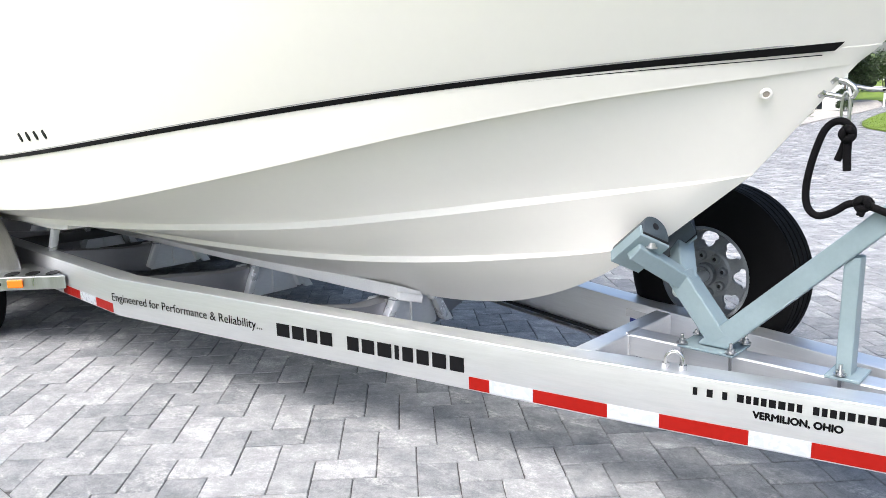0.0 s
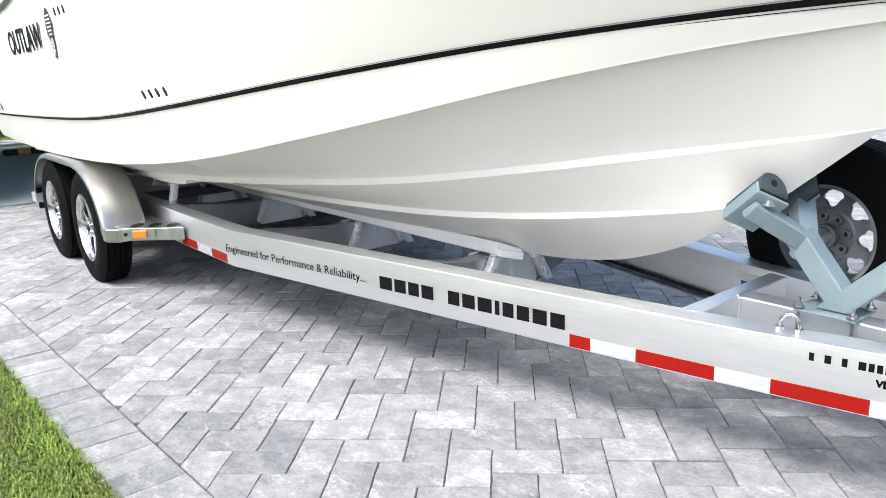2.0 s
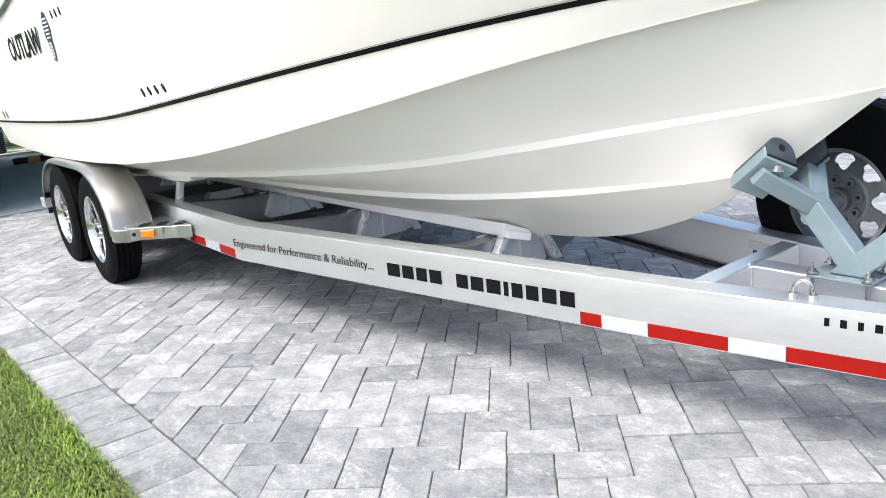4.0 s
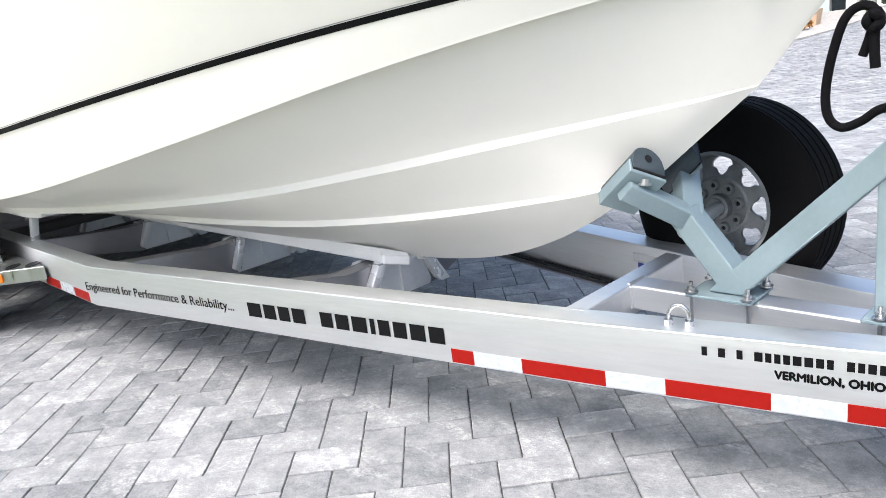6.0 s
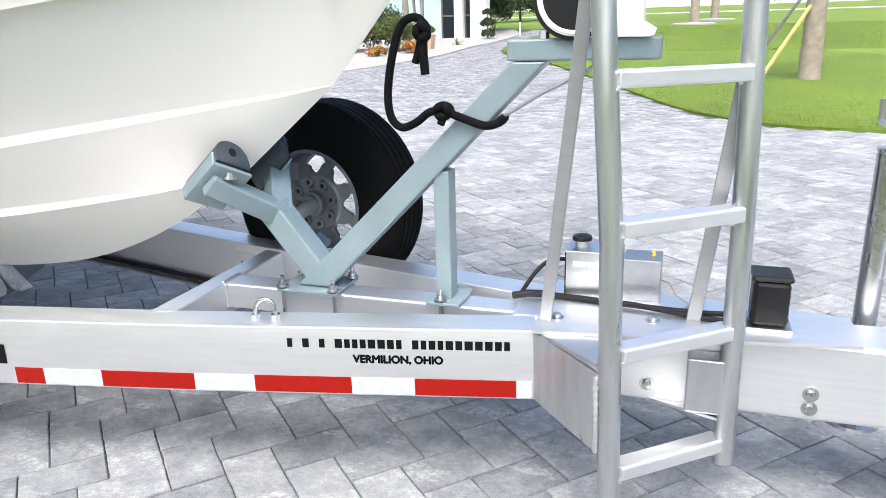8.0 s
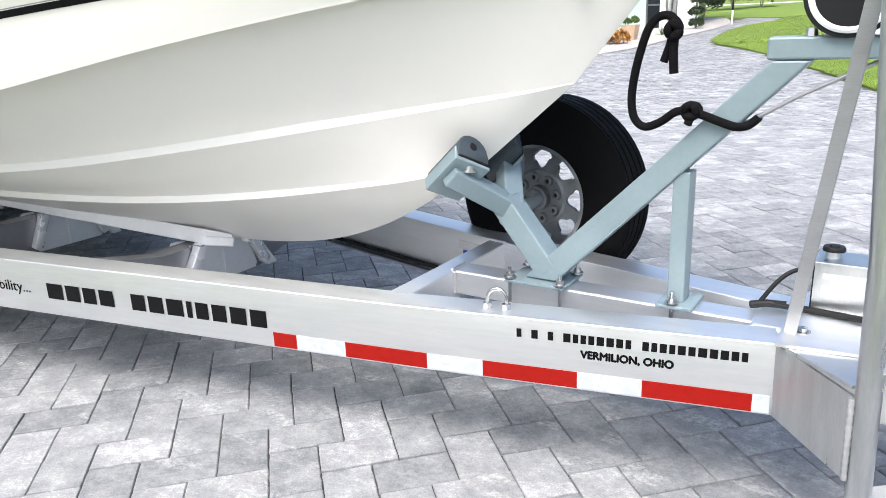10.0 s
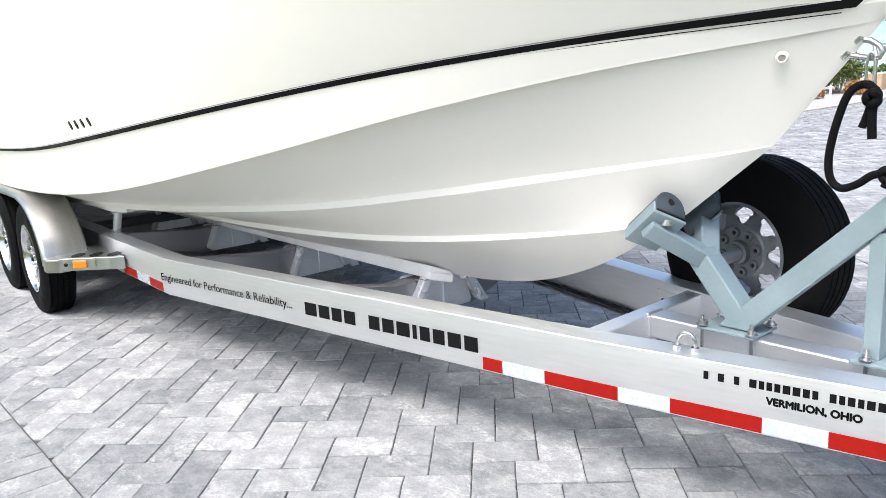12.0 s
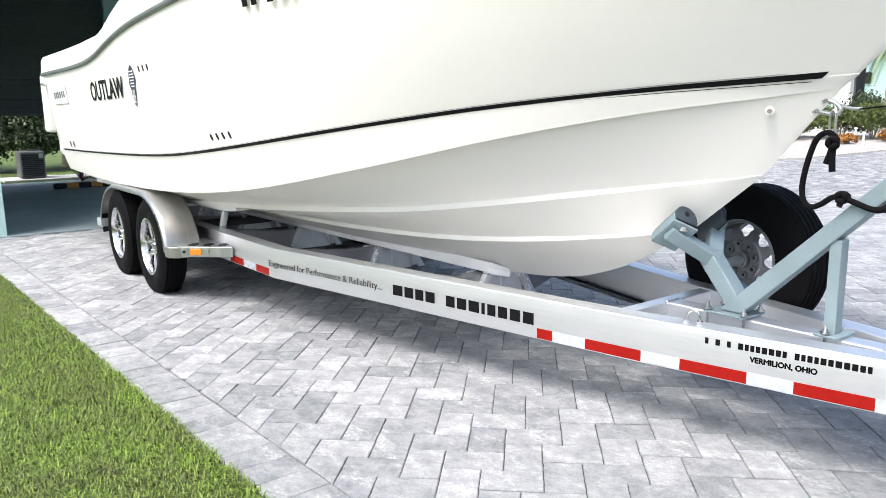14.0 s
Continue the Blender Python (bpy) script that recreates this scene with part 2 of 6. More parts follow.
def mesh_of(name, bm, material, smooth=None):
    me = bpy.data.meshes.new(name)
    bmesh.ops.recalc_face_normals(bm, faces=bm.faces)
    bm.to_mesh(me)
    bm.free()
    for m in material if isinstance(material, (list, tuple)) else (material,):
        me.materials.append(m)
    if smooth is not None:
        me.shade_smooth()
        me.set_sharp_from_angle(angle=radians(smooth))
    return me


def part(name, bm, material, parent=None, label="", smooth=None):
    """One mesh object under a thing or a part; the bmesh is in world places."""
    ob = new(name, mesh_of(name, bm, material, smooth))
    if parent is not None:
        ob.parent = parent
        m, p = Matrix.Identity(4), parent
        chain = []
        while p is not None:
            chain.append(p)
            p = p.parent
        for q in reversed(chain):
            m = m @ q.matrix_parent_inverse @ q.matrix_basis
        ob.matrix_parent_inverse = m.inverted()
    return tagged(ob, label)


def add_box(bm, lo, hi, bevel=0.0, m=None, seg=2):
    r = bmesh.ops.create_cube(bm, size=1)
    vs = r["verts"]
    c = [(a + b) / 2 for a, b in zip(lo, hi)]
    d = [b - a for a, b in zip(lo, hi)]
    for v in vs:
        v.co = Vector((c[0] + v.co.x * d[0], c[1] + v.co.y * d[1], c[2] + v.co.z * d[2]))
    if bevel:
        es = {e for v in vs for e in v.link_edges}
        out = bmesh.ops.bevel(bm, geom=list(es), offset=bevel, segments=seg, affect="EDGES", profile=0.5)
        vs = list({v for f in out["faces"] for v in f.verts} | {v for v in vs if v.is_valid})
    if m is not None:
        bmesh.ops.transform(bm, matrix=m, verts=vs)
    return vs


def box(lo, hi, bevel=0.0, m=None, seg=2):
    bm = bmesh.new()
    add_box(bm, lo, hi, bevel, m, seg)
    return bm


def along(a, b, up=(0, 0, 1)):
    """A matrix whose x axis runs from a to b."""
    a, b, up = Vector(a), Vector(b), Vector(up)
    x = (b - a).normalized()
    y = up.cross(x).normalized()
    z = x.cross(y)
    m = Matrix((x, y, z)).transposed().to_4x4()
    m.translation = a
    return m


def beam(a, b, w, h, bevel=0.006, up=(0, 0, 1)):
    """A tube of width w and height h centred on the line from a to b."""
    n = (Vector(b) - Vector(a)).length
    return box((0, -w / 2, -h / 2), (n, w / 2, h / 2), bevel, along(a, b, up))


def add_sweep(bm, pts, section, closed=False, caps=True, ups=None):
    """Sweeps a section (list of y, z) along points."""
    pts = [Vector(p) for p in pts]
    rings = []
    n = len(pts)
    for i, p in enumerate(pts):
        d = (pts[min(i + 1, n - 1)] - pts[max(i - 1, 0)])
        if closed:
            d = pts[(i + 1) % n] - pts[i - 1]
        d.normalize()
        up = Vector(ups) if ups else (Vector((0, 0, 1)) if abs(d.z) < 0.95 else Vector((1, 0, 0)))
        y = up.cross(d).normalized() if ups or not i else (y - d * y.dot(d)).normalized()
        z = d.cross(y)
        rings.append([bm.verts.new(p + y * a + z * b) for a, b in section])
    k = len(section)
    for i in range(n if closed else n - 1):
        r, s = rings[i], rings[(i + 1) % n]
        for j in range(k):
            bm.faces.new((r[j], r[(j + 1) % k], s[(j + 1) % k], s[j]))
    if caps and not closed:
        bm.faces.new(rings[0])
        bm.faces.new(rings[-1])
    return bm


def circle(r, n=12, ry=None):
    return [(r * math.cos(2 * math.pi * i / n), (ry or r) * math.sin(2 * math.pi * i / n)) for i in range(n)]


def tube(pts, r, n=12):
    return add_sweep(bmesh.new(), pts, circle(r, n))


def rounded(w, h, r, n=4):
    out = []
    for cx, cy, a in ((w / 2 - r, h / 2 - r, 0), (-w / 2 + r, h / 2 - r, 90), (-w / 2 + r, -h / 2 + r, 180), (w / 2 - r, -h / 2 + r, 270)):
        for i in range(n + 1):
            t = radians(a + 90 * i / n)
            out.append((cx + r * math.cos(t), cy + r * math.sin(t)))
    return out


def lathe(profile, n=48, m=None):
    """Turns a profile of (radius, y) about the y axis; closed where the radius is 0."""
    bm = bmesh.new()
    rings = []
    for r, y in profile:
        if r < 1e-6:
            rings.append([bm.verts.new((0, y, 0))])
        else:
            rings.append([bm.verts.new((r * math.cos(2 * math.pi * i / n), y, r * math.sin(2 * math.pi * i / n))) for i in range(n)])
    for a, b in zip(rings, rings[1:]):
        for i in range(n):
            j = (i + 1) % n
            if len(a) == 1 and len(b) > 1:
                bm.faces.new((a[0], b[i], b[j]))
            elif len(b) == 1 and len(a) > 1:
                bm.faces.new((a[i], a[j], b[0]))
            elif len(a) > 1:
                bm.faces.new((a[i], a[j], b[j], b[i]))
    if m is not None:
        bmesh.ops.transform(bm, matrix=m, verts=bm.verts)
    return bm


def prism(outline, lo, hi, axis="y"):
    """Extrudes an outline: (x, z) along y, (y, z) along x or (x, y) along z."""
    bm = bmesh.new()
    put = {"y": lambda a, b, t: (a, t, b), "x": lambda a, b, t: (t, a, b), "z": lambda a, b, t: (a, b, t)}[axis]
    A = [bm.verts.new(put(a, b, lo)) for a, b in outline]
    B = [bm.verts.new(put(a, b, hi)) for a, b in outline]
    n = len(outline)
    bm.faces.new(A)
    bm.faces.new(B[::-1])
    for i in range(n):
        bm.faces.new((A[i], A[(i + 1) % n], B[(i + 1) % n], B[i]))
    return bm


def bevel_all(bm, offset, seg=2):
    bmesh.ops.bevel(bm, geom=bm.edges[:], offset=offset, segments=seg, affect="EDGES", profile=0.5)
    return bm


def lerp_curve(keys, x):
    """Smooth interpolation of rows (x, a, b, ...) by cubic Hermite."""
    xs = [k[0] for k in keys]
    n = len(xs)
    i = max(0, min(n - 2, next((j for j in range(n - 1) if x <= xs[j + 1]), n - 2)))

    def slope(j, c):
        a, b = max(j - 1, 0), min(j + 1, n - 1)
        return (keys[b][c] - keys[a][c]) / (xs[b] - xs[a])

    h = xs[i + 1] - xs[i]
    t = (x - xs[i]) / h
    return [(2 * t**3 - 3 * t**2 + 1) * keys[i][c] + (t**3 - 2 * t**2 + t) * h * slope(i, c) + (-2 * t**3 + 3 * t**2) * keys[i + 1][c] + (t**3 - t**2) * h * slope(i + 1, c) for c in range(1, len(keys[0]))]


def even_slopes(keys, c):
    """Slopes at the keys that leave no jump of curvature along the curve."""
    xs, v = np.array([k[0] for k in keys], float), np.array([k[c] for k in keys], float)
    n, h, d = len(xs), np.diff(xs), np.diff(v) / np.diff(xs)
    A, r = np.zeros((n, n)), np.zeros(n)
    A[0, :2], r[0] = (2, 1), 3 * d[0]
    A[-1, -2:], r[-1] = (1, 2), 3 * d[-1]
    for i in range(1, n - 1):
        A[i, i - 1:i + 2] = (h[i], 2 * (h[i - 1] + h[i]), h[i - 1])
        r[i] = 3 * (h[i] * d[i - 1] + h[i - 1] * d[i])
    return np.linalg.solve(A, r)


def even_curve(keys, c, slopes, x):
    """One column of the rows at x, by those slopes."""
    i = max(0, min(len(keys) - 2, next((j for j in range(len(keys) - 1) if x <= keys[j + 1][0]), len(keys) - 2)))
    h = keys[i + 1][0] - keys[i][0]
    t = (x - keys[i][0]) / h
    return (2 * t**3 - 3 * t**2 + 1) * keys[i][c] + (t**3 - 2 * t**2 + t) * h * slopes[i] + (-2 * t**3 + 3 * t**2) * keys[i + 1][c] + (t**3 - t**2) * h * slopes[i + 1]


def text_mesh(words, size_x, size_y, m, depth=0.0006, offset=0.0):
    """Lettering of an exact width and height in the plane of m (x right, y up)."""
    cu = bpy.data.curves.new("letters", "FONT")
    cu.body, cu.extrude, cu.offset, cu.resolution_u = words, depth, offset, 3
    ob = bpy.data.objects.new("letters", cu)
    me = bpy.data.meshes.new_from_object(ob)
    bpy.data.objects.remove(ob)
    xs, ys = [v.co.x for v in me.vertices], [v.co.y for v in me.vertices]
    x0, x1, y0, y1 = min(xs), max(xs), min(ys), max(ys)
    for v in me.vertices:
        v.co = m @ Vector(((v.co.x - x0) / (x1 - x0) * size_x, (v.co.y - y0) / (y1 - y0) * size_y, v.co.z))
    return me


# ---- ground ----
def ter(x, y):
    """Height of the land: level at the drive, rising gently towards the street."""
    d = max(0.0, y - 7.0)
    return 0.05 * d * d / (d + 3.0)


def sheet(name, xs, ys, dz, material, parent=None):
    bm = bmesh.new()
    g = [[bm.verts.new((x, y, ter(x, y) + dz)) for y in ys] for x in xs]
    for i in range(len(xs) - 1):
        for j in range(len(ys) - 1):
            bm.faces.new((g[i][j], g[i + 1][j], g[i + 1][j + 1], g[i][j + 1]))
    return part(name, bm, material, parent, smooth=60)


def span(a, b, n):
    return [a + (b - a) * i / (n - 1) for i in range(n)]


ground = sheet("ground", [-400, -150, *span(-60, 60, 25), 150, 400], [-400, -100, *span(-30, 6, 10), *span(7, 100, 40), 200, 500], -0.06, SOIL)
tagged(ground, "wide level ground of lawn and soil", "ground", kind="structure")
driveway = sheet("driveway", span(-8.15, 12, 20), [*span(-2.4, 7, 8), *span(8, 45, 30)], -0.009, JOINT)
tagged(driveway, "driveway of grey concrete pavers laid in a diagonal herringbone with dark sanded joints", "driveway", kind="structure")

# ---- boat ----
boat = tagged(empty("motor_boat", (-3, 0, 0.43)), "white gelcoat motor boat with a black stripe, resting on a trailer", "boat")
# x, half breadth, height of each long line of the hull
STEM = [(-7.2, .43), (-3, .43), (-1.5, .44), (-.88, .456), (-.63, .48), (-.4, .524), (-.175, .602), (0, .69), (.28, .884), (.4, .975), (.56, 1.13), (.69, 1.265), (.78, 1.365), (.87, 1.471), (.93, 1.535), (1.01, 1.62), (1.35, 1.98), (1.75, 2.34)]
LINE_B = [(-7.2, .55, .63), (-4, .55, .64), (-3, .55, .646), (-2, .5, .652), (-1.2, .38, .668), (-.6, .26, .714), (-.1, .14, .782), (.13, .072, .825), (.275, 0, .872)]
LINE_A = [(-7.2, 1.0, .69), (-4, .98, .704), (-3, .96, .748), (-2, .82, .797), (-1.2, .63, .853), (-.6, .45, .929), (-.1, .265, 1.004), (.3, .12, 1.069), (.45, .062, 1.094), (.575, 0, 1.12)]
LINE_C = [(-7.2, 1.27, .86), (-6, 1.29, .837), (-5, 1.30, .829), (-4, 1.30, .841), (-3, 1.30, .88), (-2, 1.215, .966), (-1, .945, 1.142), (-.4, .69, 1.274), (.2, .385, 1.384), (.62, .155, 1.437), (.87, 0, 1.471)]
LINE_S = [(-7.2, 1.33, 1.085), (-6, 1.35, 1.092), (-5, 1.36, 1.102), (-4, 1.36, 1.115), (-3, 1.345, 1.145), (-2, 1.265, 1.226), (-1, 1.0, 1.343), (-.4, .74, 1.416), (.2, .43, 1.472), (.65, .172, 1.501), (.93, 0, 1.52)]
LINE_G = [(-7.2, 1.46, 1.92), (-5.6, 1.46, 1.9), (-4.7, 1.46, 1.912), (-4.38, 1.46, 1.975), (-4.0, 1.46, 2.035), (-3.5, 1.455, 2.082), (-2.9, 1.445, 2.108), (-2, 1.41, 2.145), (-1, 1.24, 2.2), (0, .9, 2.26), (.8, .56, 2.3), (1.4, .25, 2.33), (1.75, 0, 2.34)]
NS = 90


def stations(keys, n=NS):
    """Points along a line from the transom to its end on the stem, closer together towards the bow."""
    x0, x1 = keys[0][0], keys[-1][0]
    slopes = even_slopes(keys, 1)
    out = []
    for i in range(n + 1):
        s = i / n
        x = x0 + (x1 - x0) * (1 - (1 - s) ** 1.6)
        out.append((x, even_curve(keys, 1, slopes, x), lerp_curve(keys, x)[1]))
    return out


KEEL = [(x, 0.0, z) for x, z in STEM if x <= 0.0] + [(0.06, 0.0, 0.728)]
cols = []
kb, ka, kc, ks, kg, kk = (stations(k) for k in (LINE_B, LINE_A, LINE_C, LINE_S, LINE_G, KEEL))


def faired(line, rounds):
    """Evens out the bends of a line, ends kept."""
    for _ in range(rounds):
        line = [line[0]] + [(b[0], .25 * a[1] + .5 * b[1] + .25 * c[1], .25 * a[2] + .5 * b[2] + .25 * c[2]) for a, b, c in zip(line, line[1:], line[2:])] + [line[-1]]
    return line


kg, ks, kc = faired(kg, 10), faired(ks, 10), faired(kc, 8)
for i in range(NS + 1):
    f = min(1.0, (NS - i) / 22)
    row = [Vector((kk[i][0], 0, kk[i][2]))]
    prev = row[0]
    for line, ledge, lip in ((kb[i], 0.075, 0.026), (ka[i], 0.075, 0.03)):
        o = Vector(line)
        inn = o + (prev - o).normalized() * ledge * f
        inn.z = min(inn.z, o.z) + 0.002 * f
        row += [inn, o, o + Vector((0, -0.006 * f, lip * f))]
        prev = o
    o = Vector(kc[i])
    inn = o + (prev - o).normalized() * 0.06 * f
    inn.z = o.z + 0.004 * f
    row += [inn, o, o + Vector((0, 0.004 * f, 0.012 * f))]
    s = Vector(ks[i])
    row += [o.lerp(s, 0.5) + Vector((0, 0.006 * f, 0)), s]
    g = Vector(kg[i])
    row += [s + Vector((0, 0.004 * f, 0.004)), s.lerp(g, 0.3) + Vector((0, 0.02 * f, 0)), s.lerp(g, 0.65) + Vector((0, 0.015 * f, 0)), g]
    cols.append(row)
bm = bmesh.new()
for side in (-1, 1):
    grid = [[bm.verts.new((v.x, side * v.y, v.z)) for v in row] for row in cols]
    for i in range(NS):
        for j in range(len(grid[0]) - 1):
            q = (grid[i][j], grid[i + 1][j], grid[i + 1][j + 1], grid[i][j + 1])
            bm.faces.new(q if side < 0 else q[::-1])
tr = [(v.y, v.z) for v in cols[0]]
bmesh.ops.remove_doubles(bm, verts=bm.verts, dist=0.0008)
bmesh.ops.dissolve_degenerate(bm, edges=bm.edges, dist=0.0002)
hull = part("hull", bm, GEL, boat, "glossy white gelcoat hull with raised strakes", smooth=28)
# the knuckles stay crisp from end to end
crisp = {j: {tuple(round(c, 3) for c in (r[j].x, abs(r[j].y), r[j].z)) for r in cols} for j in (2, 5, 8, 11, 12)}
spots = [tuple(round(c, 3) for c in (v.co.x, abs(v.co.y), v.co.z)) for v in hull.data.vertices]
sharp = hull.data.attributes.get("sharp_edge") or hull.data.attributes.new("sharp_edge", "BOOLEAN", "EDGE")
for e_ in hull.data.edges:
    a, b = (spots[k] for k in e_.vertices)
    if any(a in line and b in line for line in crisp.values()):
        sharp.data[e_.index].value = True
part("transom", prism([(-y, z) for y, z in tr] + [(y, z) for y, z in tr[::-1][:-1]], -7.23, -7.2, "x"), GEL, boat)


def hull_strip(name, z_lo, z_hi, out, x0, x1, material, label="", slant=0.0):
    """A strip that follows the side just above the lower knuckle, on one side; the other side has its twin."""
    for side in (-1, 1):
        bm = bmesh.new()
        prev = None
        for row in cols:
            s, t = row[11], row[12]
            x = s.x
            if not x0 <= x <= x1:
                continue
            d = (t - s).normalized()
            pts = []
            for z in (z_lo, z_hi):
                p = s + d * z
                pts.append((p.x, side * (p.y + out), p.z))
            cur = [bm.verts.new(p) for p in pts]
            if prev:
                bm.faces.new((prev[0], cur[0], cur[1], prev[1]))
            prev = cur
        prev[1].co += Vector((slant, -side * slant * .53, slant * .07))
        ext = bmesh.ops.extrude_face_region(bm, geom=bm.faces[:])
        bmesh.ops.translate(bm, vec=(0, -side * 0.002, 0), verts=[v for v in ext["geom"] if isinstance(v, bmesh.types.BMVert)])
        part(name, bm, material, boat, label)


hull_strip("stripe", -0.006, 0.018, 0.005, -7.1, 0.835, VINYL_BLACK, "broad black vinyl stripe", .024)
hull_strip("pinstripe", -0.0175, -0.0145, 0.007, -7.1, 0.80, VINYL_BLACK, "thin black pinstripe")
hull_strip("upper_pinstripe", 0.021, 0.0245, 0.005, -7.1, 0.83, VINYL_GREY, "thin grey pinstripe")

# ---- trailer ----
trailer = tagged(empty("boat_trailer", (0, 0, 0)), "mill-finish aluminium tandem boat trailer with red and white reflective tape", "trailer")
RZ0, RZ1 = 0.292, 0.495
S_END, S_BEND = 1.243, -2.36
CA, SA = math.cos(radians(12.75)), math.sin(radians(12.75))


RISE = .0145


def rail_point(s, out=0.0, z=0.0):
    """A place on the outer face of the camera-side rail: s metres along it, out metres proud of it; the rail rises gently towards the rear."""
    return Vector((CA * s + SA * out, SA * s - 0.455 - CA * out, z + RISE * max(0.0, .2 - max(s, S_BEND))))


for side in (1, -1):
    bm = bmesh.new()
    a, k_, b = rail_point(S_BEND), rail_point(.2), rail_point(S_END)
    W = 0.11
    outer = [Vector((-7.0, a.y, a.z)), a, k_, b]
    inner = [Vector((-7.0, a.y + W, a.z)), a + Vector((W * SA / 2, W, 0)), k_ + Vector((-SA * W, CA * W, 0)), b + Vector((-SA * W, CA * W, 0))]
    rings = []
    for o, i in zip(outer, inner):
        d = (i - o)
        ring = []
        for u, z in [((yy + W / 2) / W, zz) for yy, zz in rounded(W, RZ1 - RZ0, 0.003, 3)]:
            p = o + d * u
            ring.append(bm.verts.new((p.x, side * p.y, (RZ0 + RZ1) / 2 + z + o.z)))
        rings.append(ring)
    k = len(rings[0])
    for r, s in zip(rings, rings[1:]):
        for j in range(k):
            bm.faces.new((r[j], r[(j + 1) % k], s[(j + 1) % k], s[j]))
    bm.faces.new(rings[0])
    bm.faces.new(rings[-1])
    part("side_rail", bm, ALU, trailer, "bent box-section aluminium side rail", smooth=40)

part("center_beam", beam((0.16, 0, 0.448), (1.2, 0, 0.448), 0.095, 0.085, 0.006), ALU, trailer)
part("tongue", box((1.12, -0.085, 0.285), (3.0, 0.085, 0.497), 0.01), ALU, trailer)
part("top_plate", prism([(1.205, -.205), (1.225, -.205), (2.0, -.095), (2.0, .095), (1.225, .205), (1.205, .205)], 0.4985, 0.507, "z"), ALU, trailer)
part("front_crossmember", beam((0.12, -.335, 0.435), (0.12, .335, 0.435), 0.08, 0.11, 0.006), ALU, trailer)


def crossmember(x, half):
    """A deep vee-dropped box beam from rail to rail, with a welded stiffener in its face."""
    bm = prism([(-half, .50), (-.30, .43), (.30, .43), (half, .50), (half, .38), (.20, .245), (-.20, .245), (-half, .38)], x - .05, x + .05, "x")
    return bevel_all(bm, .004, 2)


XM = [-6.15, -4.95, -3.70, -2.395, -1.155]
for x in XM:
    half = 0.9 if x < S_BEND else abs(rail_point(x / CA).y) - 0.1
    cm = part("crossmember", crossmember(x, half), ALU_CROSS, trailer, "deep aluminium crossmember dropped in a vee", smooth=40)
    # thin lighter face: the reflection in the vee put into the material
    vee = bevel_all(prism([(-.14, .424), (.14, .424), (.185, .27), (.175, .249), (-.175, .249), (-.185, .27)], x + .05, x + .055, "x"), .0015, 1)
    part("vee_plate", vee, ALU, cm, "aluminium face in the vee of the crossmember, lightened for its reflection")
    part("stiffener", box((x + .054, -.006, .252), (x + .066, .006, .422), .002), ALU, cm)
    for side in (-1, 1):
        # folded angle that carries the inner bunk
        o_ = [(side * .105, .436), (side * .165, .436), (side * .285, .248), (side * .225, .248)]
        part("bunk_angle", bevel_all(prism(o_, x + (.056 if side > 0 else -.085), x + (.085 if side > 0 else -.056), "x"), .003, 1), ALU, cm)


def post(x, y, z0, z1, dx, dy):
    """A bright square post with a clamp plate at its head."""
    p = part("bunk_post", beam((x - dx, y + dy, z0), (x, y, z1), .044, .05, .009, up=(1, 0, 0)), POSTS, trailer, "bright square bunk post", smooth=40)
    part("post_plate", box((x - .028, y - .028, z1 - .006), (x + .028, y + .028, z1), .002), ALU_DULL, p)
    part("post_bolt", lathe([(0, -.012), (.009, -.01), (.01, 0), (0, 0)], 6, Matrix.Translation((x - .036, y - .03, z1 - .014))), STEEL, p)
    return p


for side in (-1, 1):
    # inner bunk: a straight board beside the keel, its top leaning with the hull, its end cut at a slant
    bm = bmesh.new()
    sec = [(.130, .450), (.130, .507), (.122, .513), (.036, .476), (.030, .468), (.030, .438), (.036, .433), (.122, .444)]
    rings = []
    for x_, sl in ((-6.9, 0), (-1.05, .6)):
        rings.append([bm.verts.new((x_ + (.128 - y_) * sl - (.012 if z_ > .49 and sl else 0), side * y_, z_)) for y_, z_ in sec])
    n = len(sec)
    for k in range(n):
        bm.faces.new((rings[0][k], rings[0][(k + 1) % n], rings[1][(k + 1) % n], rings[1][k]))
    bm.faces.new(rings[0])
    bm.faces.new(rings[1])
    bunk = part("bunk", bm, CARPET, trailer, "long hull support bunk with a pale smooth cover", smooth=20)
    cap = bevel_all(prism([(-1.075, side * .133), (-1.040, side * .134), (-.972, side * .034), (-1.01, side * .028)], .430, .472, "z"), .008, 3)
    bmesh.ops.transform(cap, matrix=Matrix.Translation((-1.03, side * .08, .451)) @ Matrix.Rotation(side * radians(14), 4, "X") @ Matrix.Translation((1.03, -side * .08, -.451)), verts=cap.verts)
    part("bunk_cap", cap, CARPET, bunk, "folded pale end of the bunk cover", smooth=40)
    for x in XM:
        post(x + .08, side * .128, .27, .447, .015, side * (.10 if x > -2 else .065))
    # outer bunk on the rail
    bm = add_sweep(bmesh.new(), [(-6.9, side * .87, .698), (-3.4, side * .865, .704), (-3.16, side * .86, .716), (-3.08, side * .857, .728)], rounded(.11, .04, .008, 3))
    part("bunk", bm, CARPET, trailer, "short outer hull support bunk with a pale smooth cover", smooth=40)
    for x in (-5.75, -4.6, -3.42):
        post(x + .02, side * .872, .492, .684, .09, side * .012)



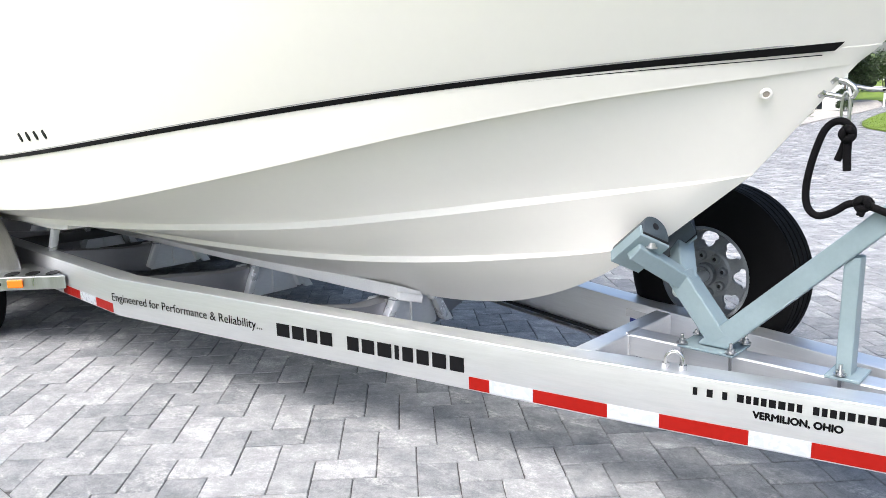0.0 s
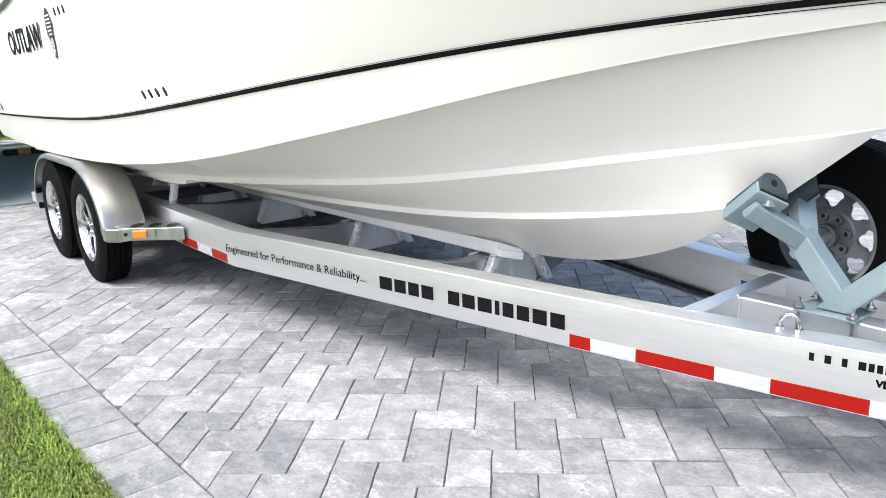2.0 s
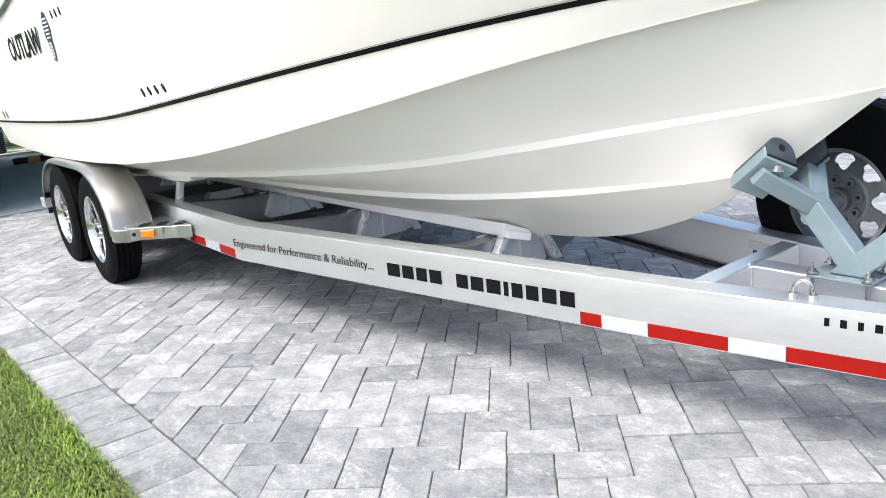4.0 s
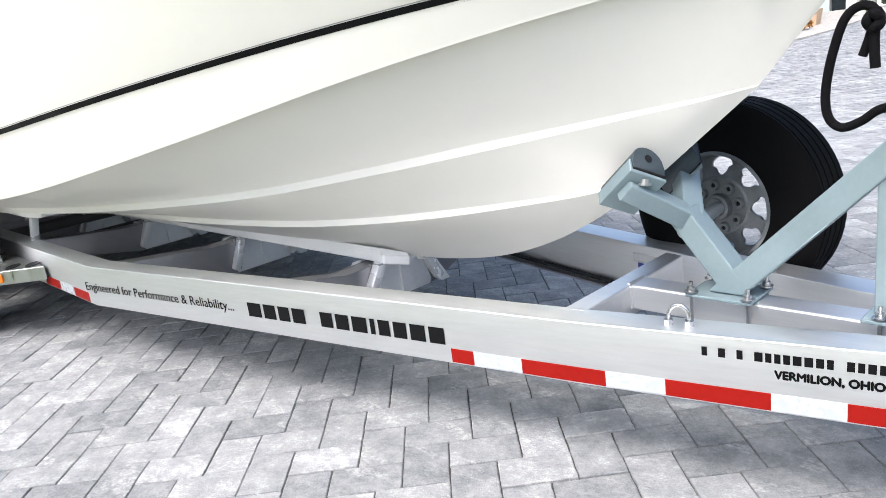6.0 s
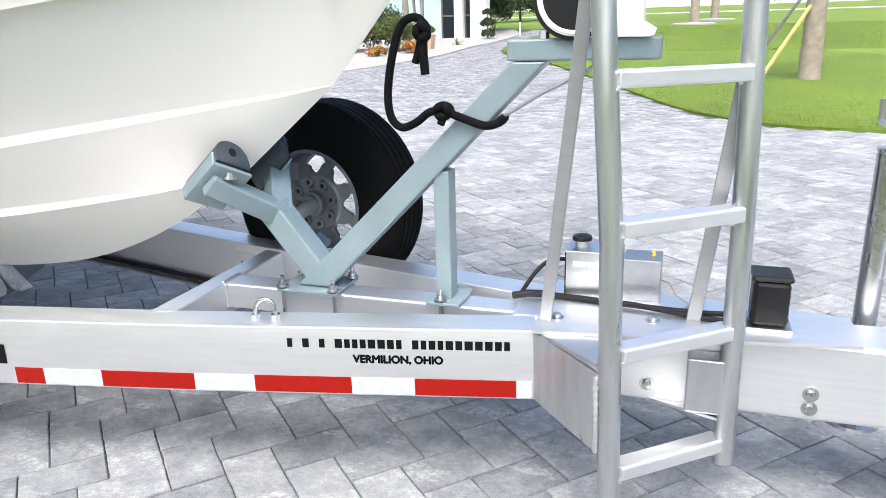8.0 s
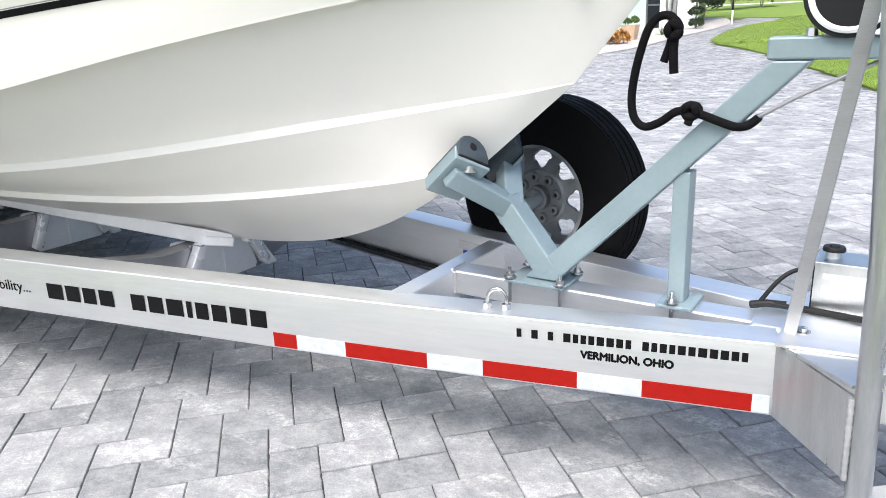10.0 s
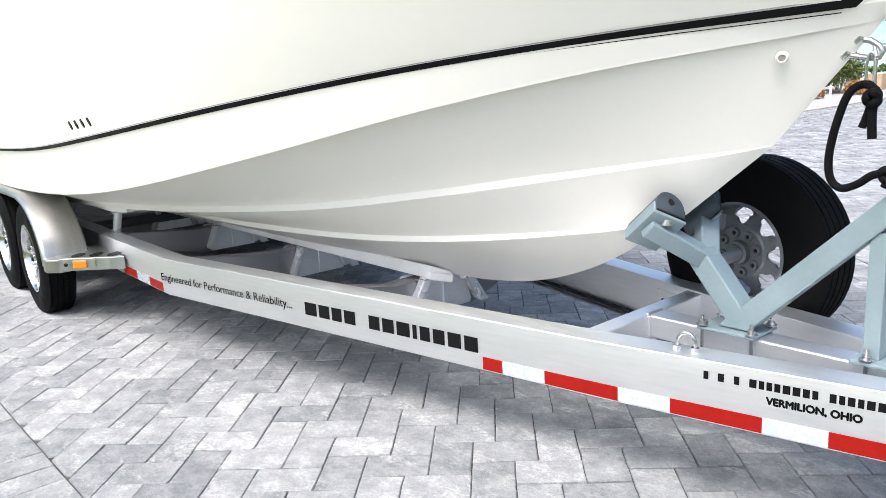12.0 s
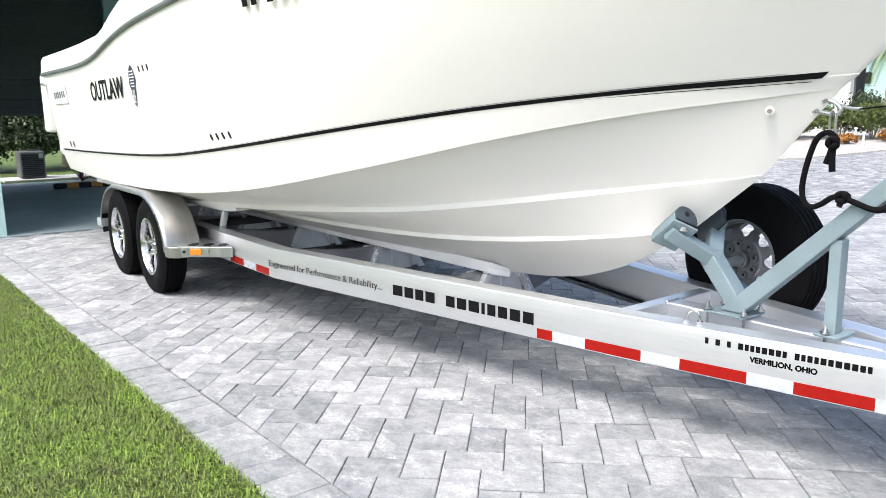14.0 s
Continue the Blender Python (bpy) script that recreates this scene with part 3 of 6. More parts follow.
# wheels: tyre profile (radius, y), outer side towards -y
def tyre_mesh(R=0.36, rim=0.2, half=0.105):
    """Profile with a rounded shoulder and four grooves."""
    p = [(rim, half - 0.012), (rim + 0.02, half - 0.004), (rim + 0.07, half), (R - 0.06, half - 0.002), (R - 0.025, half - 0.012), (R - 0.008, half - 0.026)]
    tread = []
    y = half - 0.03
    for g in range(4):
        tread += [(R, y), (R, y - 0.027), (R - 0.009, y - 0.029), (R - 0.009, y - 0.033)]
        y -= 0.0353
    tread += [(R, y), (R, -half + 0.03)]
    full = p + tread + [(r, -yy) for r, yy in p[::-1]] + [(rim - 0.004, -half + 0.02), (rim - 0.004, half - 0.02), (rim, half - 0.012)]
    return lathe(full, 64)


def rim_mesh(R=0.2, dish=-0.05, slots=8, spoke=False, r0=0.075):
    """A dished rim, its face towards -y, with openings between spokes."""
    bm = lathe([(R, -0.085), (R + 0.006, -0.098), (R - 0.006, -0.1), (R - 0.016, -0.088), (R - 0.022, dish + 0.012), (R - 0.024, 0.07), (R, 0.085)], 64)
    n = slots
    r1 = R - 0.02
    face = dish
    hub = lathe([(0.0, face - 0.03), (0.03, face - 0.03), (0.034, face - 0.012), (r0, face - 0.008), (r0 + 0.004, face + 0.012), (0.0, face + 0.014)], 40)
    tmp = bpy.data.meshes.new("tmp")
    hub.to_mesh(tmp)
    hub.free()
    bm.from_mesh(tmp)
    bpy.data.meshes.remove(tmp)
    for i in range(n):
        a = 2 * math.pi * i / n
        wid0, wid1 = (0.03, 0.042) if spoke else (0.05, 0.05)
        pr = [(r0 - 0.012, -wid0 / 1.2, face - 0.006), (r1 + 0.004, -wid1 / 1.3, face - 0.02), (r1 + 0.004, wid1 / 1.3, face - 0.02), (r0 - 0.012, wid0 / 1.2, face - 0.006)]
        lo, hi = [], []
        for r, t, y in pr:
            x, z = r * math.cos(a) - t * math.sin(a), r * math.sin(a) + t * math.cos(a)
            lo.append(bm.verts.new((x, y, z)))
            hi.append(bm.verts.new((x, y + 0.03, z)))
        bm.faces.new(lo)
        bm.faces.new(hi[::-1])
        for k in range(4):
            bm.faces.new((lo[k], lo[(k + 1) % 4], hi[(k + 1) % 4], hi[k]))
    return bm


def wheel(name, at, turn, rim_mat, rim_label, R=0.36, slots=8, spoke=False, nuts=6, r0=0.075, disc=True, rim=0.2):
    m = Matrix.Translation(at) @ turn
    bm = tyre_mesh(R, rim)
    bmesh.ops.transform(bm, matrix=m, verts=bm.verts)
    w = part(name, bm, RUBBER, trailer, "black grooved rubber tyre on a rim", smooth=35)
    bm = rim_mesh(rim, slots=slots, spoke=spoke, r0=r0)
    bmesh.ops.transform(bm, matrix=m, verts=bm.verts)
    part("rim", bm, rim_mat, w, rim_label, smooth=35)
    back = lathe([(0.0, 0.03), (0.18, 0.03), (0.18, 0.05), (0, 0.05)], 32, m)
    if disc:
        # coloured black for the shade in the gaps between the spokes
        part("brake_disc", back, BLACK, w)
    else:
        back.free()
    if disc:
        part("hub_cap", lathe([(0, -.092), (.022, -.09), (.026, -.08), (0, -.08)], 20, m), BLACK, w, smooth=40)
    for i in range(nuts):
        a = 2 * math.pi * (i + .5) / nuts
        bm = lathe([(0, -0.083), (0.01, -0.08), (0.012, -0.055), (0, -0.055)], 6, m @ Matrix.Translation((r0 * .74 * math.cos(a), 0, r0 * .74 * math.sin(a))))
        part("lug_nut", bm, STEEL, w)
    return w


flip = Matrix.Rotation(math.pi, 4, "Z")
for x in (-3.9, -4.88):
    wheel("wheel", (x, -1.252, 0.379), Matrix.Rotation(radians(17), 4, "Y"), CHROME, "bright alloy rim with six spokes", R=.392, slots=6, spoke=True, rim=.228)
    wheel("wheel", (x, 1.252, 0.379), flip, CHROME, "bright alloy rim with six spokes", R=.392, slots=6, spoke=True, rim=.228)
for x in (-3.9, -4.88):
    part("axle", tube([(x, -1.15, 0.38), (x, 1.15, 0.38)], 0.045, 12), GREYMETAL, trailer, smooth=40)


up_z = Matrix.Rotation(radians(90), 4, "X")


def fender(side):
    """One rounded guard over both wheels, with a rolled outer lip and a step at its front."""
    prof = [(-3.40, .40)]
    for a in span(6, 84, 12):
        prof.append((-4.06 + .66 * math.cos(radians(a)), .385 + .44 * math.sin(radians(a))))
    for a in span(96, 174, 12):
        prof.append((-4.83 + .66 * math.cos(radians(a)), .385 + .44 * math.sin(radians(a))))
    prof.append((-5.48, .40))
    bm = bmesh.new()
    ys = [(-1.095, 0), (-1.11, 0.003), (-1.335, 0.003), (-1.352, -0.002), (-1.362, -0.012), (-1.366, -0.026), (-1.363, -0.042)]
    rows = []
    cx, cz = -4.4, .3
    for x, z in prof:
        d = Vector((x - cx, 0, z - cz)).normalized()
        rows.append([bm.verts.new((x + d.x * o, side * -y, z + d.z * o)) for y, o in ys])
    for r, s in zip(rows, rows[1:]):
        for j in range(len(ys) - 1):
            bm.faces.new((r[j], r[j + 1], s[j + 1], s[j]))
    f = part("fender", bm, FENDER, trailer, "rounded tandem aluminium fender", smooth=50)
    sol = f.modifiers.new("thick", "SOLIDIFY")
    sol.thickness = 0.004
    step = part("fender_step", bevel_all(prism([(-3.56, side * 1.294), (-3.27, side * 1.294), (-2.985, side * .992), (-3.56, side * .992)], .375, .455, "z"), .005), ALU_GREY, f, "aluminium step with black grip pads and an amber marker")
    for k in range(3):
        d_ = .075 + .118 * k
        c_ = (-3.27 + .685 * d_ - .728 * .082, side * (1.294 - .728 * d_ - .685 * .082))
        gm = Matrix.Translation((c_[0], c_[1], .4552)) @ Matrix.Rotation(side * radians(43), 4, "Z")
        pad_o = [(.062 * math.cos(t) * (1 if abs(math.cos(t)) < .8 else .94), .034 * math.sin(t)) for t in span(0, 2 * math.pi, 17)[:-1]]
        pad_b = prism(pad_o, 0, .004, "z")
        bmesh.ops.transform(pad_b, matrix=gm, verts=pad_b.verts)
        part("grip_pad", pad_b, BLACK, f)
    # black sheet in place of the shade inside the guard, and a flap behind the rear wheel
    shade_o = [(x_ * .985 - .066, z_ - .012) for x_, z_ in prof]
    part("fender_liner", prism(shade_o, min(side * 1.088, side * 1.094), max(side * 1.088, side * 1.094)), BLACK, f, "black sheet standing in for the shade inside the guard")
    part("mud_flap", bevel_all(box((-5.47, min(side * 1.13, side * 1.35), .32), (-5.462, max(side * 1.13, side * 1.35), .50)), .0015, 1), BLACK, f)
    fm = Matrix.Translation((-3.27, side * 1.295, .415)) @ Matrix(((.685, 0, .728, 0), (-side * .728, 0, side * .685, 0), (0, 1, 0, 0), (0, 0, 0, 1)))
    part("side_marker", box((.085, -.024, .0), (.175, .024, .012), .006, fm), ORANGE, f, "amber side marker lens")
    part("bolt", lathe([(0, .008), (.011, .006), (.013, 0), (0, 0)], 16, fm @ Matrix.Translation((.035, 0, 0)) @ up_z), BLACK, f)
    part("step_end", bevel_all(prism([(-3.41, side * 1.366), (-3.33, side * 1.366), (-3.262, side * 1.305), (-3.262, side * 1.2), (-3.41, side * 1.2)], .366, .452, "z"), .008), FENDER, f)
    part("rear_step", box((-5.6, min(side * 1.37, side * .985), .375), (-5.44, max(side * 1.29, side * .985), .455), 0.006), ALU, f)
    return f


fender(-1)
fender(1)

# tape along the foot of the rail, on both rails
TAPE = [(-.266, -.178, RED), (-.178, 0, WHITE_TAPE), (0, .2794, RED), (.2794, .4572, WHITE_TAPE), (.4572, .7366, RED), (.7366, .9144, WHITE_TAPE), (.9144, 1.1938, RED), (1.1938, 1.236, WHITE_TAPE)]
for s0, s1, m_ in TAPE:
    for side in (1, -1):
        bm = bmesh.new()
        q = [rail_point(s0, .0012, .297), rail_point(s1, .0012, .297), rail_point(s1, .0012, .347), rail_point(s0, .0012, .347)]
        b_ = [p - Vector((SA, -CA, 0)) * .0012 for p in q]
        q, b_ = [[bm.verts.new((p.x, side * p.y, p.z)) for p in l] for l in (q, b_)]
        bm.faces.new(q)
        for k in range(4):
            bm.faces.new((q[k], q[(k + 1) % 4], b_[(k + 1) % 4], b_[k]))
        part("reflective_tape", bm, m_, trailer, "red reflective tape" if m_ is RED else "white reflective tape")
y_r = rail_point(S_BEND).y
for x0, x1, m_ in ((-3.08, -2.825, RED), (-2.825, -2.6, WHITE_TAPE), (-2.6, -2.38, RED)):
    for side in (1, -1):
        lo, hi = sorted((side * (y_r - .0012), side * y_r))
        z_ = rail_point(S_BEND).z
        part("reflective_tape", box((x0, lo, .297 + z_), (x1, hi, .347 + z_)), m_, trailer, "red reflective tape" if m_ is RED else "white reflective tape")

rail_m = Matrix(((CA, 0, SA, 0), (SA, 0, -CA, 0), (0, 1, 0, 0), (0, 0, 0, 1)))


def rail_text(s, z, out=.001):
    m = rail_m.copy()
    if s < .2:
        m[2][0] = -RISE
    m.translation = rail_point(s, out, z)
    return m


def lettering(name, words, w, h, m, label, parent, material=VINYL_BLACK, offset=0.0, bold=0.0):
    me = text_mesh(words, w, h, m, offset=offset)
    if bold:
        bm = bmesh.new()
        bm.from_mesh(me)
        for dx, dy in ((bold, 0), (bold / 2, bold / 2), (bold / 2, -bold / 2)):
            two = bmesh.new()
            two.from_mesh(me)
            bmesh.ops.translate(two, vec=m.to_3x3() @ Vector((dx, dy, .0001)), verts=two.verts)
            tmp = bpy.data.meshes.new("tmp")
            two.to_mesh(tmp)
            two.free()
            bm.from_mesh(tmp)
            bpy.data.meshes.remove(tmp)
        bm.to_mesh(me)
        bm.free()
    me.name = name
    me.materials.append(material)
    ob = new(name, me)
    ob.parent = parent
    ob.matrix_parent_inverse = parent.matrix_basis.inverted()
    return tagged(ob, label)


lettering("slogan", "Engineered for Performance & Reliability...", 1.075, 0.055, rail_text(-2.41, .358), "thin black lettering", trailer)
lettering("town_lettering", "VERMILION, OHIO", .248, .026, rail_text(.744, .389), "small black capitals", trailer, bold=.0035)


def letter_bars(widths, gap, s, z, h, total, name, label):
    """Plain blocks in place of a trade name, one a letter; 0 is a word space."""
    k = total / (sum(w if w else 0.8 for w in widths) + gap * (len(widths) - 1))
    x = s
    for w in widths:
        if w:
            bm = bmesh.new()
            m = rail_text(x, z)
            add_box(bm, (0, 0, 0), (w * k, h, .001), 0, m)
            part(name, bm, VINYL_BLACK, trailer, label)
        x += ((w if w else 0.8) + gap) * k


letter_bars([1.25, 1.1, 1, 1.1, 0, 1, 1.05, 1.15, .35, .85, .95, 1.05, 1.05], .28, -1.246, .358, .06, .96, "trade_name_block", "bold black block in place of a maker's letter")
letter_bars([.7, 0, .9, 0, .75, 0, 1, .75, .75, .8, 1, 1, .9, .75, 0, .85, .75, .9, .75, 1, .9, 1.1, 1, 1, .9, .75], .32, .562, .436, .026, .614, "dealer_name_block", "small black block in place of a dealer's letter")

# ---- winch stand ----
stand = part("winch_stand", bevel_all(prism([(.425, .507), (.535, .507), (1.205, 1.182), (1.112, 1.182), (.44, .522)], -.042, .042), .006), GALV, trailer, "blue-grey galvanised inclined winch post")
part("winch_base_plate", box((.372, -.082, .4945), (.575, .082, .504), .002), GALV, stand)
part("winch_beam", box((1.10, -.045, 1.183), (1.485, .045, 1.238), .006), GALV, stand)
part("winch_brace", box((.883, -.032, .50), (.931, .032, .885), .005), GALV, stand)
part("brace_plate", box((.862, -.07, .4925), (.965, .07, .503), .002), GALV, stand)
part("v_post", beam((.505, 0, .53), (.335, 0, .745), .078, .085, .006, up=(0, 1, 0)), GALV, stand)
for side in (-1, 1):
    part("v_arm", beam((.355, side * .0, .725), (.243, side * .19, .862), .070, .064, .006, up=(.6, 0, 1)), GALV, stand)
    # the cradle lies along the stem: e1 up the stem, e2 outward, e3 towards the hull
    e1, e2, e3 = Vector((.73, 0, .68)), Vector((-.053, side * .083, .046)).normalized(), Vector((-.3, -side * .42, .86)).normalized()
    o_ = Vector((.342, side * .113, .879))

    def cradle(outline, a0, a1):
        """Extrudes an outline of (outward, towards hull) along the stem."""
        bm = bmesh.new()
        A = [bm.verts.new(o_ + e1 * a0 + e2 * b + e3 * c) for b, c in outline]
        B = [bm.verts.new(o_ + e1 * a1 + e2 * b + e3 * c) for b, c in outline]
        n = len(outline)
        bm.faces.new(A)
        bm.faces.new(B[::-1])
        for k in range(n):
            bm.faces.new((A[k], A[(k + 1) % n], B[(k + 1) % n], B[k]))
        return bm

    part("pad_bracket", bevel_all(cradle([(-.006, -.012), (.119, -.012), (.119, .028), (.112, .028), (.112, -.003), (-.006, -.003)], -.165, -.004), .0015, 1), GALV, stand, "folded blue-grey cradle plate")
    dee = [(.0, .0), (.110, .0), (.110, .02)] + [(.055 + .055 * math.cos(t), .028 + .05 * math.sin(t)) for t in span(.1, math.pi - .1, 11)] + [(.0, .02)]
    pad = part("pad", bevel_all(cradle(dee, -.17, .0), .003, 1), PADBLACK, stand, "dark rubber bow pad with a bored end", smooth=40)
    nrm = e2.cross(e3).normalized()
    nrm = nrm if nrm.dot(e1) > 0 else -nrm
    q_ = Matrix((e2, -nrm, e3)).transposed().to_4x4()
    q_.translation = o_ + e2 * .055 + e3 * .042
    # flat black disc that stands for the dark inside of the bore
    part("pad_bore", lathe([(0, -.002), (.012, -.002), (.012, .003), (0, .003)], 16, q_), BLACK, pad)
    part("pad_edge", cradle([(.0, -.0025), (.110, -.0025), (.110, .0012), (.0, .0012)], -.165, .0015), BLACK, pad)
    bolt = lathe([(0, .034), (.007, .034), (.007, .02), (.014, .02), (.014, .008), (.021, .008), (.021, 0), (0, 0)], 12)
    bmesh.ops.transform(bolt, matrix=Matrix.Translation((.298, side * .158, .862)) @ Matrix.Rotation(radians(80), 4, "X"), verts=bolt.verts)
    part("pad_bolt", bolt, STEEL, stand)
BOLT = [(0, .03), (.006, .03), (.006, .012), (.012, .012), (.012, 0), (.02, 0), (.02, -.004), (.006, -.004), (.006, -.14), (0, -.14)]
up = Matrix.Rotation(radians(90), 4, "X")
for x, y in ((.385, -.068), (.562, -.068), (.385, .066), (.562, .066), (.905, -.056), (.905, .056)):
    part("bolt", lathe(BOLT, 12, Matrix.Translation((x, y, .512)) @ up), STEEL, stand)
# safety-chain loop on the rail
a, b = rail_point(.459, -.055, .495), rail_point(.517, -.055, .495)
mid = (a + b) / 2
pts = [a, a + Vector((0, 0, .026))] + [mid + (b - mid) * -math.cos(t) + Vector((0, 0, .026 + .034 * math.sin(t))) for t in span(0.3, math.pi - .3, 9)] + [b + Vector((0, 0, .026)), b]
ub = part("u_bolt", tube(pts, .0062, 10), STEEL, trailer, smooth=50)
for p in (a, b):
    part("nut", lathe([(0, .016), (.014, .016), (.014, 0), (0, 0)], 6, Matrix.Translation(p) @ up), STEEL, ub)

# ---- spare wheel ----
def hand_holed_disc(r0, r1, y0, y1, holes=8, n=20, thick=.012):
    """A coned disc from r0 to r1 with rounded hand holes near its edge; y runs from y0 to y1."""
    bm = bmesh.new()
    half, rc, rr = math.pi / holes, r0 + (r1 - r0) * .54, (r1 - r0) * .40

    def at(r, a, d):
        return (r * math.cos(a), y0 + (y1 - y0) * (r - r0) / (r1 - r0) + d, r * math.sin(a))

    for k in range(holes):
        mid = 2 * half * k
        loops = []
        for d in (0, thick):
            hole, edge_ = [], []
            for i in range(n):
                t = 2 * math.pi * i / n
                c, q = math.cos(t), math.sin(t)
                w = .72 if c > 0 else .5
                hole.append(bm.verts.new(at(rc + rr * c, mid + half * w * q, d)))
                u, v = c, q * .9
                e = min(((r1 - rc) if u > 0 else (rc - r0)) / max(abs(u), 1e-6), 1 / max(abs(v), 1e-6) * (r1 - rc) * 1.1)
                dr, da = u * e, v * e / ((r1 - rc) * 1.1) * half
                edge_.append(bm.verts.new(at(rc + dr, mid + da, d)))
            loops.append((hole, edge_))
        for hole, edge_ in loops:
            for i in range(n):
                j = (i + 1) % n
                bm.faces.new((hole[i], hole[j], edge_[j], edge_[i]))
        h0, h1 = loops[0][0], loops[1][0]
        for i in range(n):
            j = (i + 1) % n
            bm.faces.new((h0[i], h0[j], h1[j], h1[i]))
    bmesh.ops.remove_doubles(bm, verts=bm.verts, dist=.0002)
    return bm


def spare_wheel(at, turn, R=.375, rim=.197):
    """Spare on its carrier: coned disc with hand holes, eight bored bosses and a stub axle through the hub."""
    m = Matrix.Translation(at) @ turn
    bm = tyre_mesh(R, rim)
    bmesh.ops.transform(bm, matrix=m, verts=bm.verts)
    w = part("spare_wheel", bm, RUBBER, trailer, "black grooved rubber tyre on a cast grey rim", smooth=35)
    part("rim", lathe([(rim, -.085), (rim + .007, -.098), (rim - .004, -.102), (rim - .010, -.092), (rim - .014, -.05), (rim - .02, .03), (rim - .018, .075), (rim, .085)], 64, m), CAST, w, "dull grey cast rim ring", smooth=35)
    bm = hand_holed_disc(.102, rim - .012, -.074, -.05)
    bmesh.ops.transform(bm, matrix=m, verts=bm.verts)
    disc = part("wheel_disc", bm, CAST, w, "dull grey wheel disc with round openings", smooth=30)
    part("hub_plate", lathe([(0, -.078), (.104, -.078), (.111, -.072), (.111, -.055), (0, -.055)], 48, m), CAST, disc, smooth=35)
    part("hub_flange", lathe([(0, -.112), (.034, -.112), (.036, -.104), (.046, -.1), (.05, -.077), (0, -.077)], 36, m), CAST, disc, smooth=35)
    for k in range(8):
        a_ = 2 * math.pi * (k + .3) / 8
        mm = m @ Matrix.Translation((.08 * math.cos(a_), 0, .08 * math.sin(a_)))
        part("stud_boss", lathe([(.009, -.09), (.017, -.09), (.02, -.085), (.022, -.076), (.009, -.076), (.009, -.09)], 16, mm), CAST, disc, smooth=35)
        # black floor in each boss, painting the shade down the hole
        part("stud_bore", lathe([(0, -.0822), (.0092, -.0822), (.0092, -.078), (0, -.078)], 12, mm), BLACK, disc)
    return w


spare_wheel((.262, .50, .655), Matrix.Rotation(radians(-8), 4, "Z"))
part("spare_spindle", tube([(.252, .43, .655), (.31, .045, .665)], .024, 18), GALV_PALE, trailer, "pale galvanised stub axle", smooth=40)
def inner_rail(s, z, out=0.0):
    """A place on the inner face of the far rail."""
    return Vector((CA * s, .455 - .113 - SA * s - out, z))


def weld_bead(name, a, b, r, parent, n=9):
    """A lumpy line of overlapping weld beads."""
    bm = bmesh.new()
    a, b = Vector(a), Vector(b)
    secs = [a.lerp(b, i / (3 * n)) for i in range(3 * n + 1)]
    add_sweep(bm, secs, circle(r, 8))
    for i, v in enumerate(bm.verts):
        ring = i // 8
        c = secs[min(ring, 3 * n)]
        v.co = c + (v.co - c) * (1.12 if ring % 3 == 1 else .82 if ring % 3 == 0 else 1.0)
    return part(name, bm, WELD, parent, smooth=60)


part("brake_line", tube([inner_rail(-2.2, .318, .012), inner_rail(-.6, .318, .012), inner_rail(.1, .318, .012)], .009, 10), BLACK, trailer, "black brake line along the inner rail", smooth=60)
part("inner_lip", prism([(inner_rail(-2.3, 0).x, inner_rail(-2.3, 0).y), (inner_rail(.6, 0).x, inner_rail(.6, 0).y), (inner_rail(.6, 0, .035).x, inner_rail(.6, 0, .035).y), (inner_rail(-2.3, 0, .035).x, inner_rail(-2.3, 0, .035).y)], .294, .302, "z"), ALU_CROSS, trailer)
weld_bead("weld", (.1605, -.0495, .408), (.1605, -.0495, .488), .006, trailer)
weld_bead("weld", (.15, -.047, .492), (.15, .047, .492), .005, trailer)
weld_bead("weld", (.082, .33, .492), (.158, .315, .492), .006, trailer)
weld_bead("weld", (.082, -.335, .492), (.158, -.318, .492), .005, trailer)
# slots drawn as thin black boxes, their inner shade as colour
for s_ in (.552, .60):
    c_ = inner_rail(s_, .478, -.001)
    part("slot", box((-.006, 0, -.012), (.006, .002, .012), .0, Matrix(((CA, SA, 0, c_.x), (-SA, CA, 0, c_.y), (0, 0, 1, c_.z), (0, 0, 0, 1)))), BLACK, trailer)
part("far_rail_label", box((-.06, .0, -.035), (.06, .0012, 0), 0, Matrix(((CA, SA, 0, -.02), (-SA, CA, 0, .3445), (0, 0, 1, .462), (0, 0, 0, 1)))), LABEL, trailer)
part("far_rail_label", box((-.028, .0, -.028), (.028, .0012, 0), 0, Matrix(((CA, SA, 0, -.03), (-SA, CA, 0, .3467), (0, 0, 1, .424), (0, 0, 0, 1)))), BLUE, trailer, "small blue label")

# ---- front of the trailer: ladder, brake unit, winch ----
ladder = part("boarding_ladder", tube([(1.435, -.345, .12), (1.415, -.34, .8), (1.335, -.335, 1.9)], .027, 18), ALU_GREY, trailer, "aluminium ladder of round tube with flat rungs", smooth=50)
part("stile", tube([(1.705, -.13, .16), (1.70, -.125, .8), (1.665, -.12, 1.9)], .027, 18), ALU_GREY, ladder, smooth=50)
for z in (.215, .528, .832, 1.158, 1.48, 1.8):
    xa, xb = 1.437 - .03 * max(0, z - .1) - max(0, z - .8) * .05, 1.70 - max(0, z - .8) * .03
    rung = part("rung", beam((xa + .015, -.335, z), (xb - .01, -.128, z), .055, .038, .006), ALU, ladder)
    for x, y in ((xa + .027, -.326), (xb - .024, -.136)):
        bm = bmesh.new()
        add_sweep(bm, [(x, y - .028, z - .02), (x, y + .028, z - .02)], circle(.005, 8))
        part("weld", bm, WELD, rung, smooth=60)
